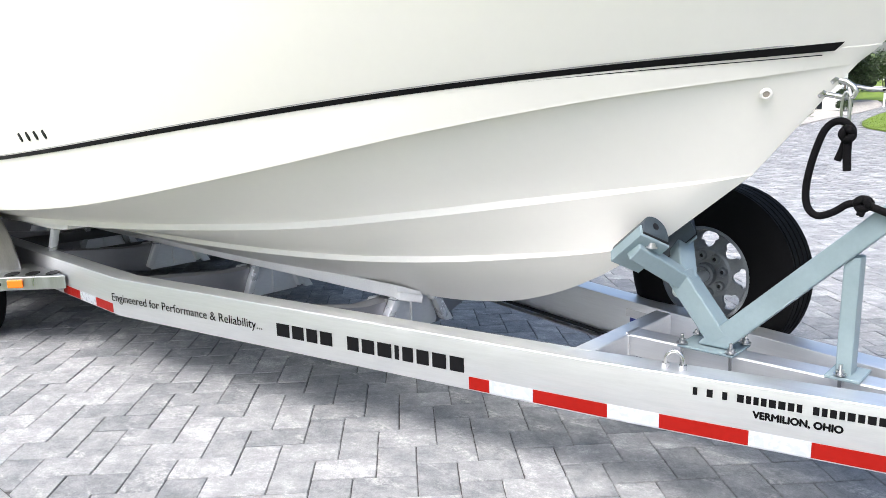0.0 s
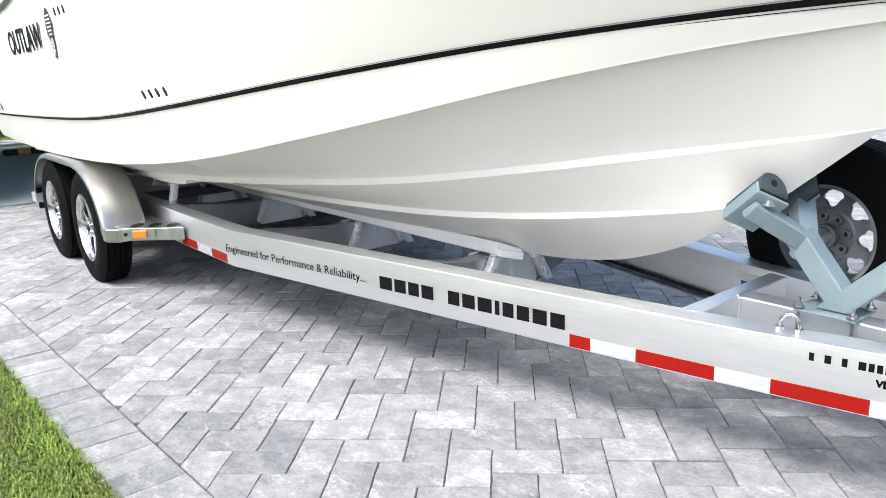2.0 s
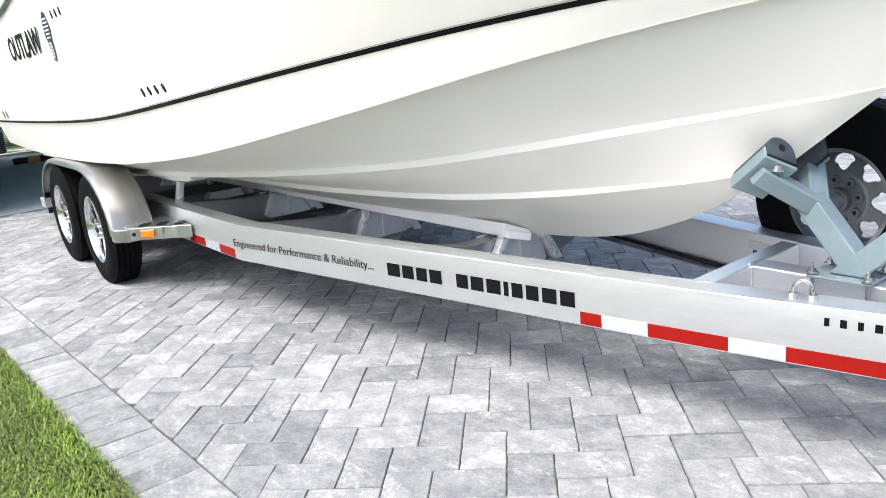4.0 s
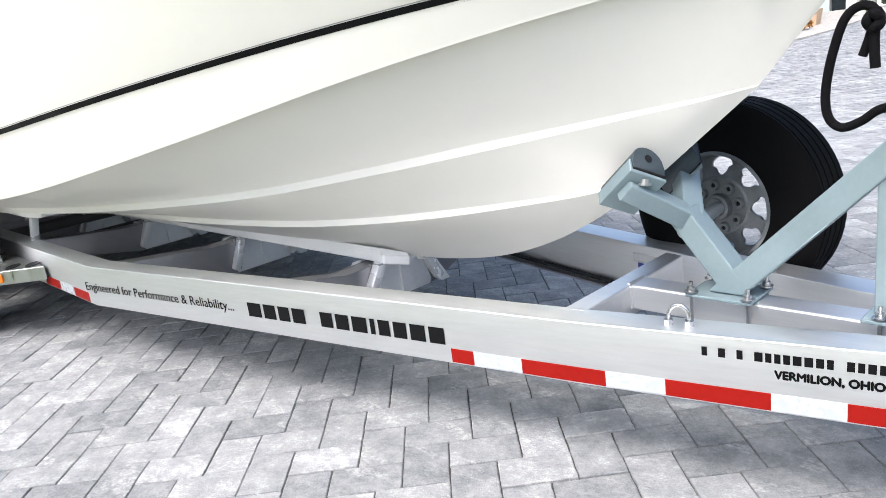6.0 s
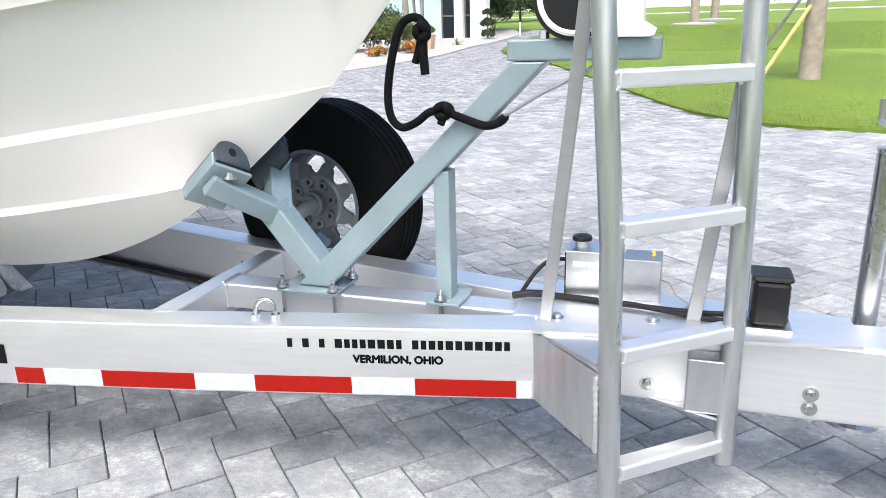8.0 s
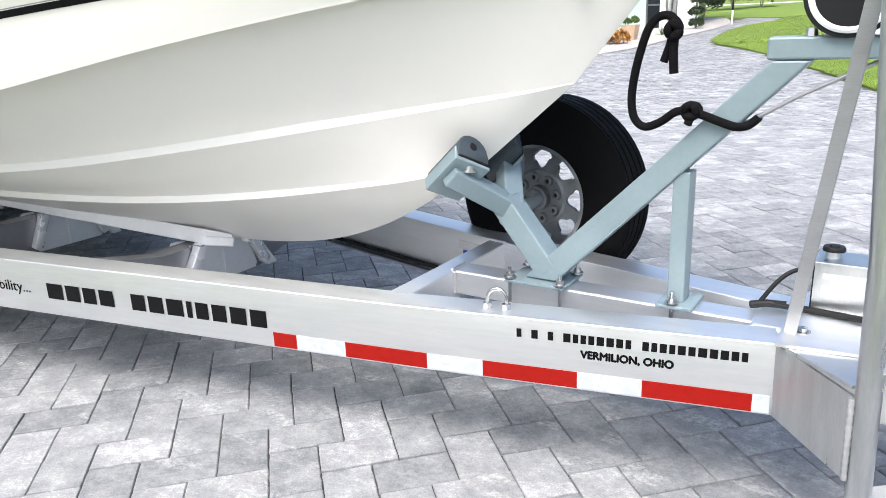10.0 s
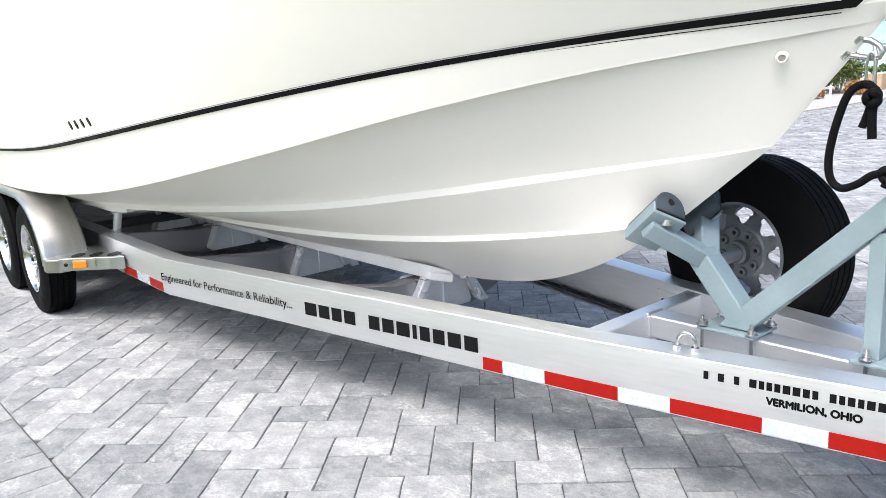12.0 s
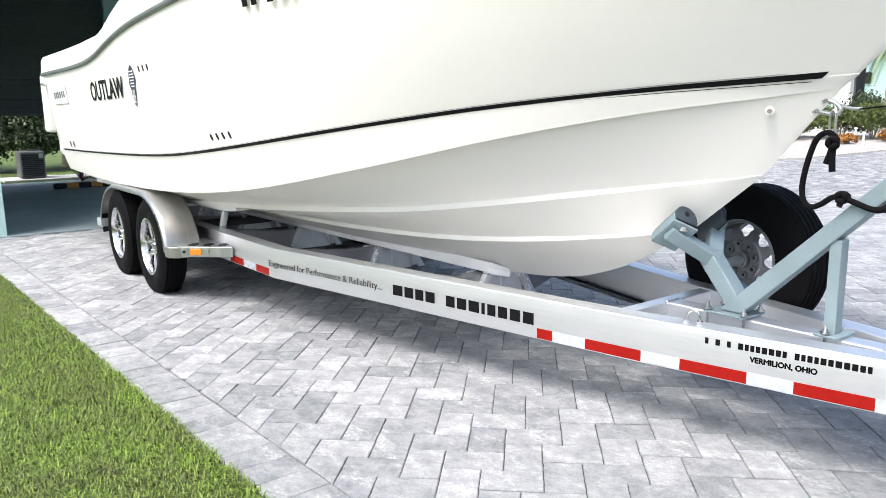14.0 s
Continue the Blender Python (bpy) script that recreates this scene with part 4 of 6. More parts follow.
part("brace", beam((1.228, -.122, .507), (1.36, -.325, 1.5), .032, .012, .002, up=(0, 1, 0)), BAR, ladder)
part("brace", beam((1.607, -.02, .5), (1.68, -.12, 1.18), .036, .012, .002, up=(0, 1, 0)), BAR, ladder)
bm = bmesh.new()
gq = [Vector((1.212, -.188, .297)), Vector((1.402, -.352, .262)), Vector((1.395, -.352, .478)), Vector((1.208, -.186, .494))]
n_ = (gq[1] - gq[0]).cross(gq[3] - gq[0]).normalized() * .008
f0, f1 = [bm.verts.new(p) for p in gq], [bm.verts.new(p - n_) for p in gq]
bm.faces.new(f0)
bm.faces.new(f1[::-1])
for k in range(4):
    bm.faces.new((f0[k], f0[(k + 1) % 4], f1[(k + 1) % 4], f1[k]))
part("gusset_plate", bm, ALU_GREY, ladder)
part("gusset_top", prism([(1.21, -.18), (1.39, -.34), (1.44, -.30), (1.40, -.09), (1.22, -.09)], .489, .4975, "z"), ALU_GREY, ladder)
part("lower_gusset", prism([(1.50, -.083), (1.68, -.15), (1.70, -.10), (1.66, -.083)], .285, .293, "z"), ALU_GREY, ladder)
part("stile_bracket", box((1.60, -.15, .30), (1.69, -.086, .45), .004), ALU_GREY, ladder)
weld_bead("weld", (1.399, -.356, .268), (1.394, -.356, .474), .0075, ladder, 10)
for x, z in ((1.50, .335), (1.90, .36), (1.90, .32)):
    part("bolt", lathe([(0, -.016), (.012, -.014), (.013, -.003), (.02, -.003), (.02, 0), (0, 0)], 12, Matrix.Translation((x, -.086, z))), STEEL, trailer)
for x, y in ((1.255, -.1), (1.505, -.06), (1.3, .12), (1.6, .05)):
    part("bolt", lathe([(0, .014), (.011, .012), (.012, .002), (.02, .002), (.02, 0), (0, 0)], 12, Matrix.Translation((x, y, .507)) @ up), STEEL, trailer)

brake = part("brake_actuator", box((1.245, .075, .507), (1.405, .20, .645), .003), ALU_GREY, trailer, "brushed aluminium brake fluid tank with a black cap")
part("filler_cap", lathe([(0, .033), (.012, .034), (.014, .03), (.026, .03), (.029, .026), (.029, .018), (.022, .016), (0, .016)], 24, Matrix.Translation((1.285, .14, .645)) @ up), BLACK, brake, smooth=40)
part("filler_neck", lathe([(0, .017), (.02, .017), (.02, 0), (0, 0)], 24, Matrix.Translation((1.285, .14, .645)) @ up), ALU_GREY, brake, smooth=40)
part("seam", box((1.2455, .0735, .512), (1.249, .0752, .64)), BLACK, brake)
part("motor_housing", box((1.41, .085, .507), (1.515, .19, .628), .003), ALU_DULL, brake)
for z_, w_ in ((.60, .11), (.575, .06), (.565, .05)):
    part("name_bar", box((1.27, .0738, z_), (1.27 + w_, .0749, z_ + (.014 if w_ > .1 else .005))), WINCH_WHITE, brake)
part("yellow_plug", lathe([(0, .012), (.006, .012), (.006, 0), (0, 0)], 10, Matrix.Translation((1.49, .14, .628)) @ up), mat("yellow_plastic", (.7, .55, .05), .4), brake)
part("brake_hose", tube([tuple(Vector((1.245, .13, .60)).lerp(Vector((1.12, .06, .508)), t) + Vector((0, 0, .04 * math.sin(math.pi * t)))) for t in span(0, 1, 14)], .0065, 10), BLACK, brake, smooth=60)
part("hose_fitting", tube([(1.10, .035, .507), (1.14, .055, .511), (1.19, .06, .512)], .011, 10), BLACK, brake, smooth=60)
part("copper_line", tube([(1.515, .13, .56), (1.54, .12, .555), (1.56, .09, .53), (1.60, .06, .515)], .0022, 8), mat("brass_line", (.6, .45, .25), .35, 1.0), brake)
for k, pts in enumerate(([(1.16, .05, .512), (1.35, .03, .515), (1.55, .0, .52), (1.65, .01, .516), (1.74, .0, .525)], [(1.2, .06, .512), (1.45, .01, .522), (1.62, -.02, .514), (1.72, -.03, .512)])):
    part("cable", tube(pts, .008, 8), BLACK, trailer, "black wiring cable", smooth=60)
coupler = part("breakaway_box", box((1.745, -.045, .515), (1.835, .05, .635), .012), BLACK, trailer, "black plastic breakaway battery box")
part("box_lid", box((1.74, -.05, .635), (1.84, .055, .65), .008), BLACK, coupler)
part("mounting_plate", box((1.735, -.06, .507), (1.845, .06, .515), .002), STEEL, coupler)
jack = part("tongue_jack", tube([(2.05, .16, .18), (2.05, .16, .95)], .03, 16), STEEL, trailer, "galvanised swivel tongue jack", smooth=40)
part("jack_bracket", box((2.0, .085, .36), (2.1, .15, .46), .006), STEEL, jack)
part("jack_crank", tube([(2.05, .16, .95), (2.05, .16, 1.0), (2.05, .30, 1.0), (2.05, .30, 1.06)], .009, 10), STEEL, jack, smooth=50)
part("jack_foot", lathe([(0, .012), (.07, .008), (.075, 0), (0, 0)], 24, Matrix.Translation((2.05, .16, .175)) @ up), STEEL, jack)
part("coupler", box((2.9, -.06, .33), (3.25, .06, .45), .03), STEEL, trailer)

WINCH = [(1.275 + .097 * math.cos(radians(t)), 1.335 + .097 * math.sin(radians(t))) for t in span(75, 262, 16)] + [(1.262, 1.238), (1.462, 1.238), (1.468, 1.256), (1.425, 1.282), (1.412, 1.34), (1.378, 1.405), (1.34, 1.425)]
winch = part("winch", bevel_all(prism(WINCH, -.06, -.05), .002, 1), WINCH_WHITE, stand, "white winch housing with a black drum", smooth=40)
part("winch_side", bevel_all(prism(WINCH, .05, .06), .002, 1), WINCH_WHITE, stand, smooth=40)
part("winch_gasket", lathe([(.093, -.061), (.103, -.061), (.103, -.048), (.093, -.048), (.093, -.061)], 40, Matrix.Translation((1.275, 0, 1.335))), BLACK, stand, "black rubber edge of the housing", smooth=40)
part("winch_drum", lathe([(0, -.0655), (.078, -.0655), (.082, -.058), (.082, .058), (0, .058)], 40, Matrix.Translation((1.275, 0, 1.335))), BLACK, stand, smooth=40)
part("winch_cover", lathe([(.078, -.066), (.085, -.07), (.092, -.066), (.092, -.05), (.078, -.05), (.078, -.066)], 40, Matrix.Translation((1.275, 0, 1.335))), WINCH_WHITE, stand, smooth=40)
part("winch_motor", box((1.33, -.048, 1.245), (1.44, .048, 1.36), .02), WINCH_WHITE, stand)
part("winch_bolt", lathe([(0, .02), (.012, .018), (.014, 0), (0, 0)], 6, Matrix.Translation((1.195, -.03, 1.238)) @ up), STEEL, stand)
part("strap_cable", tube([(1.03, -.035, 1.005), (1.18, -.02, 1.095), (1.36, -.01, 1.185)], .0055, 8), ALU_CROSS, stand, smooth=60)

# ---- bow eye, hook, strap and rope ----
eye = part("bow_eye", tube([(.808, 0, 1.425), (.84, 0, 1.418), (.862, 0, 1.402), (.872, 0, 1.388), (.864, 0, 1.372), (.84, 0, 1.37), (.772, 0, 1.384)], .0085, 12), STEEL, boat, "stainless steel bow eye", smooth=60)
for p in ((.808, 0, 1.425), (.775, 0, 1.385)):
    part("eye_foot", lathe([(0, -.012), (.016, -.010), (.021, 0), (0, .004)], 16, Matrix.Translation(p) @ Matrix.Rotation(radians(45), 4, "Y") @ Matrix.Rotation(radians(90), 4, "Z")), STEEL, eye, smooth=50)
DR = Matrix.Translation((.648, -.118, 1.386)) @ Matrix.Rotation(radians(27), 4, "Z") @ Matrix.Rotation(radians(17), 4, "X")
drain = part("drain_fitting", lathe([(.009, .006), (.0095, -.003), (.012, -.006), (.017, -.004), (.0185, 0), (.0185, .006), (.009, .006)], 28, DR), GEL, boat, "white through-hull drain ring", smooth=50)
# disc across the ring, the shade of the bore given as its colour
part("drain_bore", lathe([(0, -.0035), (.0098, -.0035), (.0098, .004), (0, .004)], 20, DR), mat("shaded_bore", (.3, .27, .23), .7), drain)

hook = tagged(empty("winch_strap", (.87, 0, 1.388)), "black winch strap with a steel hook on the bow eye", "strap")
part("hook", tube([(.86, -.012, 1.372), (.85, 0, 1.398), (.87, .008, 1.402), (.91, 0, 1.392), (.95, 0, 1.389)], .0065, 10), STEEL, hook, "steel snap hook", smooth=60)
part("webbing", box((0, -.02, -.0025), (.34, .02, .0025), .001, along((.945, 0, 1.389), (1.27, 0, 1.42))), ROPE, hook)
snap = tagged(empty("carabiner", (.848, -.01, 1.33)), "long polished steel carabiner hanging from the bow eye", "carabiner")
loop = [(.848 + .011 * math.cos(t), -.012 + .002 * math.sin(2 * t), 1.335 + .052 * math.sin(t)) for t in span(0, 2 * math.pi, 25)[:-1]]
part("link", add_sweep(bmesh.new(), loop, circle(.0042, 8), closed=True, ups=(0, 1, 0)), STEEL, snap, smooth=60)
part("gate", tube([(.86, -.012, 1.30), (.86, -.012, 1.365)], .0055, 8), STEEL, snap, smooth=60)

rope = tagged(empty("rope", (.8, -.03, 1.0)), "thick black braided rope, knotted and tied round the winch post", "rope")


def spline(keys, n=60):
    out = []
    for i in range(n + 1):
        t = (len(keys) - 1) * i / n
        k = min(int(t), len(keys) - 2)
        u = t - k
        p0, p1, p2, p3 = (Vector(keys[max(0, min(len(keys) - 1, k + d))]) for d in (-1, 0, 1, 2))
        out.append(0.5 * ((2 * p1) + (p2 - p0) * u + (2 * p0 - 5 * p1 + 4 * p2 - p3) * u * u + (3 * p1 - p0 - 3 * p2 + p3) * u**3))
    return out


part("line", tube(spline([(.868, -.03, 1.262), (.866, -.028, 1.285), (.850, -.024, 1.298), (.828, -.024, 1.298), (.808, -.028, 1.284), (.79, -.03, 1.25), (.767, -.03, 1.165), (.757, -.03, 1.085), (.766, -.03, 1.03), (.798, -.035, 1.006), (.845, -.045, 1.022), (.885, -.055, 1.05), (.918, -.062, 1.058)], 90), .0115, 12), ROPE, rope, smooth=60)
knot_k = [(.866 + .013 * math.cos(a), -.034 + .013 * math.sin(1.5 * a), 1.262 + .017 * math.sin(a)) for a in span(0, 4 * math.pi, 30)]
part("knot", tube(spline([(.86, -.03, 1.292), (.874, -.03, 1.28), *knot_k, (.866, -.03, 1.238)], 120), .0112, 10), ROPE, rope, smooth=60)
part("tail", tube(spline([(.868, -.03, 1.255), (.868, -.035, 1.21), (.872, -.035, 1.15)], 12), .0122, 12), ROPE, rope, smooth=60)
part("tail", tube(spline([(.862, -.03, 1.25), (.852, -.025, 1.215), (.84, -.025, 1.18)], 12), .011, 12), ROPE, rope, smooth=60)
knot_b = [(.930 + .016 * math.cos(a), -.062 + .012 * math.sin(1.5 * a + 1), 1.056 + .015 * math.sin(a)) for a in span(0, 4 * math.pi, 30)]
part("hitch_knot", tube(spline([(.905, -.06, 1.052), *knot_b, (.952, -.062, 1.05)], 120), .0112, 10), ROPE, rope, smooth=60)
part("hitch_end", tube([(.932, -.062, 1.045), (.926, -.075, 1.022)], .011, 10), ROPE, rope)
part("turn", tube(spline([(.94, -.06, 1.052), (.972, -.062, 1.042), (1.01, -.06, 1.028), (1.045, -.058, 1.018), (1.072, -.052, 1.022), (1.086, -.03, 1.034), (1.08, .02, 1.03), (1.055, .05, 1.012), (1.0, .056, 1.0)], 60), .0115, 12), ROPE, rope, smooth=60)

# ---- upper works of the boat ----
for side in (-1, 1):
    pts = [(p[0], side * (p[1] + .005), p[2]) for p in kg]
    rr = part("rub_rail", add_sweep(bmesh.new(), pts, rounded(.036, .036, .012, 3)), mat("grey_rub_rail", (.12, .135, .13), .4) if side < 0 else bpy.data.materials["grey_rub_rail"], boat, "grey rubber rub rail", smooth=45)
    bm = bmesh.new()
    rows = []
    for x, y, z in kg:
        hgt = lerp_curve([(-7.2, .2), (-5, .2), (-4.5, .17), (-4, .22), (-3, .3), (-1, .25), (2, .1)], x)[0]
        k = min(1, max(.02, y / .5))
        rows.append([bm.verts.new((x, side * yy, zz)) for yy, zz in ((y + .012 * k, z + .02), (y + .004 * k, z + hgt * .7), (y - .02 * k, z + hgt * .95), (y - .06 * k, z + hgt), (y - .2 * k, z + hgt), (y - .22 * k, z + hgt - .03), (y - .22 * k, z - .25))])
    for r, s in zip(rows, rows[1:]):
        for j in range(len(r) - 1):
            bm.faces.new((r[j], r[j + 1], s[j + 1], s[j]))
    bm.faces.new(rows[0])
    part("gunwale", bm, GEL, boat, "thick white moulded gunwale", smooth=40)
bm = bmesh.new()
row = [(bm.verts.new((x, -max(y - .15, 0.001), z - .2)), bm.verts.new((x, max(y - .15, 0.001), z - .2))) for x, y, z in kg]
for r, s in zip(row, row[1:]):
    bm.faces.new((r[0], s[0], s[1], r[1]))
part("deck", bm, GEL, boat)
for side in (-1, 1):
    lo_, hi_ = sorted((side * 1.475, side * 1.37))
    part("corner_moulding", box((-7.34, lo_, 1.28), (-7.12, hi_, 1.93), .035, seg=3), GEL, boat, smooth=40)
part("swim_bracket", box((-7.62, -1.3, 1.0), (-7.22, 1.3, 1.55), .06), GEL, boat)


def side_frame(x, z):
    """A flat frame on the camera-side topside at x, z: x axis forward, y axis up the side, z axis outward."""
    best = min(cols, key=lambda r: abs(r[12].x - x))
    i = min(max(cols.index(best), 1), NS - 1)

    def at(k, zz):
        r = cols[k]
        for a, b in zip(r[11:], r[12:]):
            if a.z <= zz <= b.z:
                return a.lerp(b, (zz - a.z) / (b.z - a.z))
        return r[-1].copy()

    p, q, o = at(i - 1, z), at(i + 1, z), at(i, z + .15)
    t = (x - p.x) / (q.x - p.x)
    c = p.lerp(q, t)
    c2, q2, o2 = (Vector((v.x, -v.y, v.z)) for v in (c, q, o))
    ex = (Vector((q.x, -q.y, q.z)) - Vector((p.x, -p.y, p.z)))
    ex.z = 0
    ex.normalize()
    up_ = (o2 - Vector((at(i, z).x, -at(i, z).y, z)))
    up_ = (up_ - ex * up_.dot(ex)).normalized()
    n = ex.cross(up_)
    m = Matrix((ex, up_, n)).transposed().to_4x4()
    m.translation = c2 + n * .004
    return m


lettering("boat_name", "OUTLAW", 1.1, .168, side_frame(-4.98, 1.568), "large black boat name", boat, offset=.02)
m_ = side_frame(-3.63, 1.65)
bm = bmesh.new()
pl = [bm.verts.new(m_ @ Vector((.085 * math.cos(t) * (1 if math.sin(t) > 0 else .62), .15 * math.sin(t), .001))) for t in span(0, 2 * math.pi, 25)[:-1]]
bm.faces.new(pl)
emb = part("emblem", bm, mat("blue_grey_vinyl", (.02, .025, .06), .4), boat, "dark oval emblem with pale bars")
for k in range(6):
    part("emblem_bar", box((-.06 + abs(k - 3) * .006, -.01 + .022 * k, .0015), (.06 - abs(k - 3) * .006, -.001 + .022 * k, .0022), 0, m_), WINCH_WHITE, emb)
for k in range(3):
    part("emblem_bar", box((-.03 + .022 * k, -.13, .0015), (-.02 + .022 * k, -.03, .0022), 0, m_), WINCH_WHITE, emb)


def vent(x, z, s):
    m = side_frame(x, z)
    bm = bmesh.new()
    o = [(.12, -.5), (.34, -.38), (.3, .0), (-.02, .5), (-.26, .42), (-.16, -.02)]
    A = [bm.verts.new(m @ Vector((a * s, b * s, -.003))) for a, b in o]
    B = [bm.verts.new(m @ Vector((a * s * .9, b * s * .9, .002))) for a, b in o]
    bm.faces.new(B)
    for k in range(6):
        bm.faces.new((A[k], A[(k + 1) % 6], B[(k + 1) % 6], B[k]))
    return part("vent", bm, BLACK, boat, "small slanted black vent slot")


for k in range(4):
    vent(-2.34 + .078 * k, 1.280 + .005 * k, .046)
for k in range(3):
    vent(-3.43 + .10 * k, 1.76, .05)
m_ = side_frame(-6.42, 1.67)
bg = part("badge", box((-.36, -.09, 0), (.36, .09, .004), .002, m_), WINCH_WHITE, boat, "pale maker's plate with dark bars")
for k in range(6):
    part("badge_bar", box((-.3 + .1 * k, -.03, .0042), (-.225 + .1 * k, .035, .005), 0, m_), GREYMETAL, bg)
for k in range(2):
    part("thru_hull", lathe([(0, -.01), (.03, -.008), (.035, 0), (0, 0)], 14, side_frame(-6.55 + .18 * k, 1.16) @ up), GREYMETAL, boat)
for k in range(5):
    part("registration_bar", box((0, 0, .0), (.045, .075, .001), 0, side_frame(-1.64 + .085 * k + (.06 if k > 1 else 0), 1.975)), VINYL_BLACK, boat)
part("cleat", tube([(-7.12, -1.47, 1.80), (-7.08, -1.50, 1.81), (-7.0, -1.47, 1.80)], .014, 8), STEEL, boat)

# ---- carport behind the boat ----
carport = tagged(empty("carport", (-12.5, 2, 0)), "pale teal stucco garage, open through to the garden", "garage")
part("side_wall", box((-17.3, -2.35, -.05), (-8.25, -1.88, 4.4)), TEAL, carport)
part("side_wall", box((-17.3, 7.0, -.05), (-8.25, 7.4, 4.4)), TEAL, carport)
part("roof", box((-17.8, -2.9, 4.4), (-7.9, 7.9, 4.75)), TEAL, carport)
part("header", box((-8.55, -1.88, 3.7), (-8.25, 7.0, 4.4)), TEAL, carport)
part("rear_pier", box((-17.3, 1.55, -.05), (-17.0, 7.0, 4.4)), TEAL, carport)
door = part("roller_door", box((-17.25, -1.88, 1.62), (-17.22, 1.55, 4.4)), DOORDARK, carport, "half-raised dark green slatted roller door")
for k in range(18):
    part("slat", box((-17.22, -1.87, 1.63 + .15 * k), (-17.20, 1.54, 1.76 + .15 * k), .008), DOORDARK, door)
part("bottom_bar", box((-17.26, -1.87, 1.56), (-17.19, 1.54, 1.63), .008), GREYMETAL, door)
slab = part("carport_floor", box((-17.6, -2.3, -.06), (-8.16, 7.0, .004)), SLAB, None)
tagged(slab, "smooth blue-grey painted concrete garage floor", "floor", kind="structure")
stop = tagged(empty("wheel_stop", (-15.2, .35, 0)), "black and yellow striped rubber wheel stop on the floor", "wheel stop")
for k in range(5):
    part("stop_segment", box((-15.3, -.2 + .24 * k, .004), (-15.1, .04 + .24 * k, .12), .02), mat("hazard_orange", (.55, .25, .06), .6) if k == 1 else (bpy.data.materials["hazard_orange"] if k % 2 else BLACK), stop)
ac = tagged(empty("air_conditioner", (-18.6, -.1, 0)), "dark grey outdoor air conditioning unit on a concrete pad", "air conditioner")
part("pad", box((-19.2, -.8, -.06), (-17.9, 1.2, .05), .01), CONCRETE, ac)
part("cabinet", box((-18.95, -.40, .05), (-18.25, .16, .72), .05), GREYMETAL, ac)
for k in range(12):
    part("louvre", box((-18.25, -.36, .11 + .046 * k), (-18.225, .12, .126 + .046 * k)), BLACK, ac)
part("data_plate", box((-18.25, .02, .54), (-18.22, .11, .66)), LABEL, ac)
part("fan_grille", lathe([(0, .03), (.22, .02), (.25, 0), (0, 0)], 24, Matrix.Translation((-18.6, -.12, .72)) @ up), BLACK, ac)

# ---- house across the drive ----
house = tagged(empty("house", (-15, 27, ter(0, 26))), "low pale teal stucco house with white piers and dark openings", "house")
hz = ter(0, 26) - .15
for x0, x1 in ((-30, -11.05), (-10.25, -8.3), (-8.3, -7.9)):
    part("wall", box((x0, 26, hz), (x1, 26.25, hz + 3.3)), TEAL, house)
for x0, x1 in ((-11.05, -10.65), (-7.3, -6.97), (-6.66, -6.06)):
    part("pier", box((x0, 25.75, hz), (x1, 26.4, hz + 3.3), .02), STUCCO, house, "white stucco pier")
for x0, x1 in ((-10.65, -10.25), (-7.9, -7.3), (-6.97, -6.66)):
    w_ = part("door", box((x0, 26.1, hz), (x1, 26.16, hz + 3.3)), GLASS, house, "dark glazed door")
    part("door_frame", box((x0, 26.05, hz), (x0 + .05, 26.1, hz + 3.3)), GREYMETAL, w_)
    part("rail", box((x0, 26.05, hz + 1.0), (x1, 26.1, hz + 1.06)), GREYMETAL, w_)
part("roof", box((-30.6, 25.2, hz + 3.3), (-5.9, 31.4, hz + 3.7), .03), STUCCO, house)
lant = part("wall_lantern", box((-10.2, 25.85, hz + 1.75), (-10.02, 26.0, hz + 2.15), .03), BLACK, house)

# ---- planting ----
rng = np.random.default_rng(7)


def quads(name, P, U, V, material, parent=None, label=""):
    """Joined small leaves: centres P, half axes U and V."""
    n = len(P)
    co = np.stack([P - U, P + V * .55 - U * .1, P + U, P - V * .55 - U * .1], 1).reshape(-1, 3)
    me = bpy.data.meshes.new(name)
    me.vertices.add(4 * n)
    me.vertices.foreach_set("co", co.ravel())
    me.loops.add(4 * n)
    me.loops.foreach_set("vertex_index", np.arange(4 * n, dtype=np.int32))
    me.polygons.add(n)
    me.polygons.foreach_set("loop_start", np.arange(0, 4 * n, 4, dtype=np.int32))
    me.update(calc_edges=True)
    me.materials.append(material)
    ob = new(name, me)
    if parent is not None:
        ob.parent = parent
        ob.matrix_parent_inverse = parent.matrix_basis.inverted()
    return tagged(ob, label)


def crown(name, c, r, n, leaf, material, parent, clumps=14):
    """Leaves in uneven clumps about a centre, with gaps between the clumps."""
    c, r = np.array(c, float), np.array(r, float)
    d = rng.normal(size=(clumps, 3))
    d /= np.linalg.norm(d, axis=1)[:, None]
    d[:, 2] = np.abs(d[:, 2]) * .9 - .15
    cc = c + d * r * rng.uniform(.45, .8, (clumps, 1))
    k = rng.integers(0, clumps, n)
    e = rng.normal(size=(n, 3))
    e /= np.linalg.norm(e, axis=1)[:, None]
    P = cc[k] + e * r * rng.uniform(.2, .45, (n, 1)) * rng.uniform(.5, 1.1, (clumps, 1))[k]
    U = rng.normal(size=(n, 3))
    U /= np.linalg.norm(U, axis=1)[:, None]
    V = np.cross(U, rng.normal(size=(n, 3)))
    V /= np.linalg.norm(V, axis=1)[:, None]
    s = leaf * rng.uniform(.6, 1.3, (n, 1))
    return quads(name, P, U * s, V * s, material, parent)


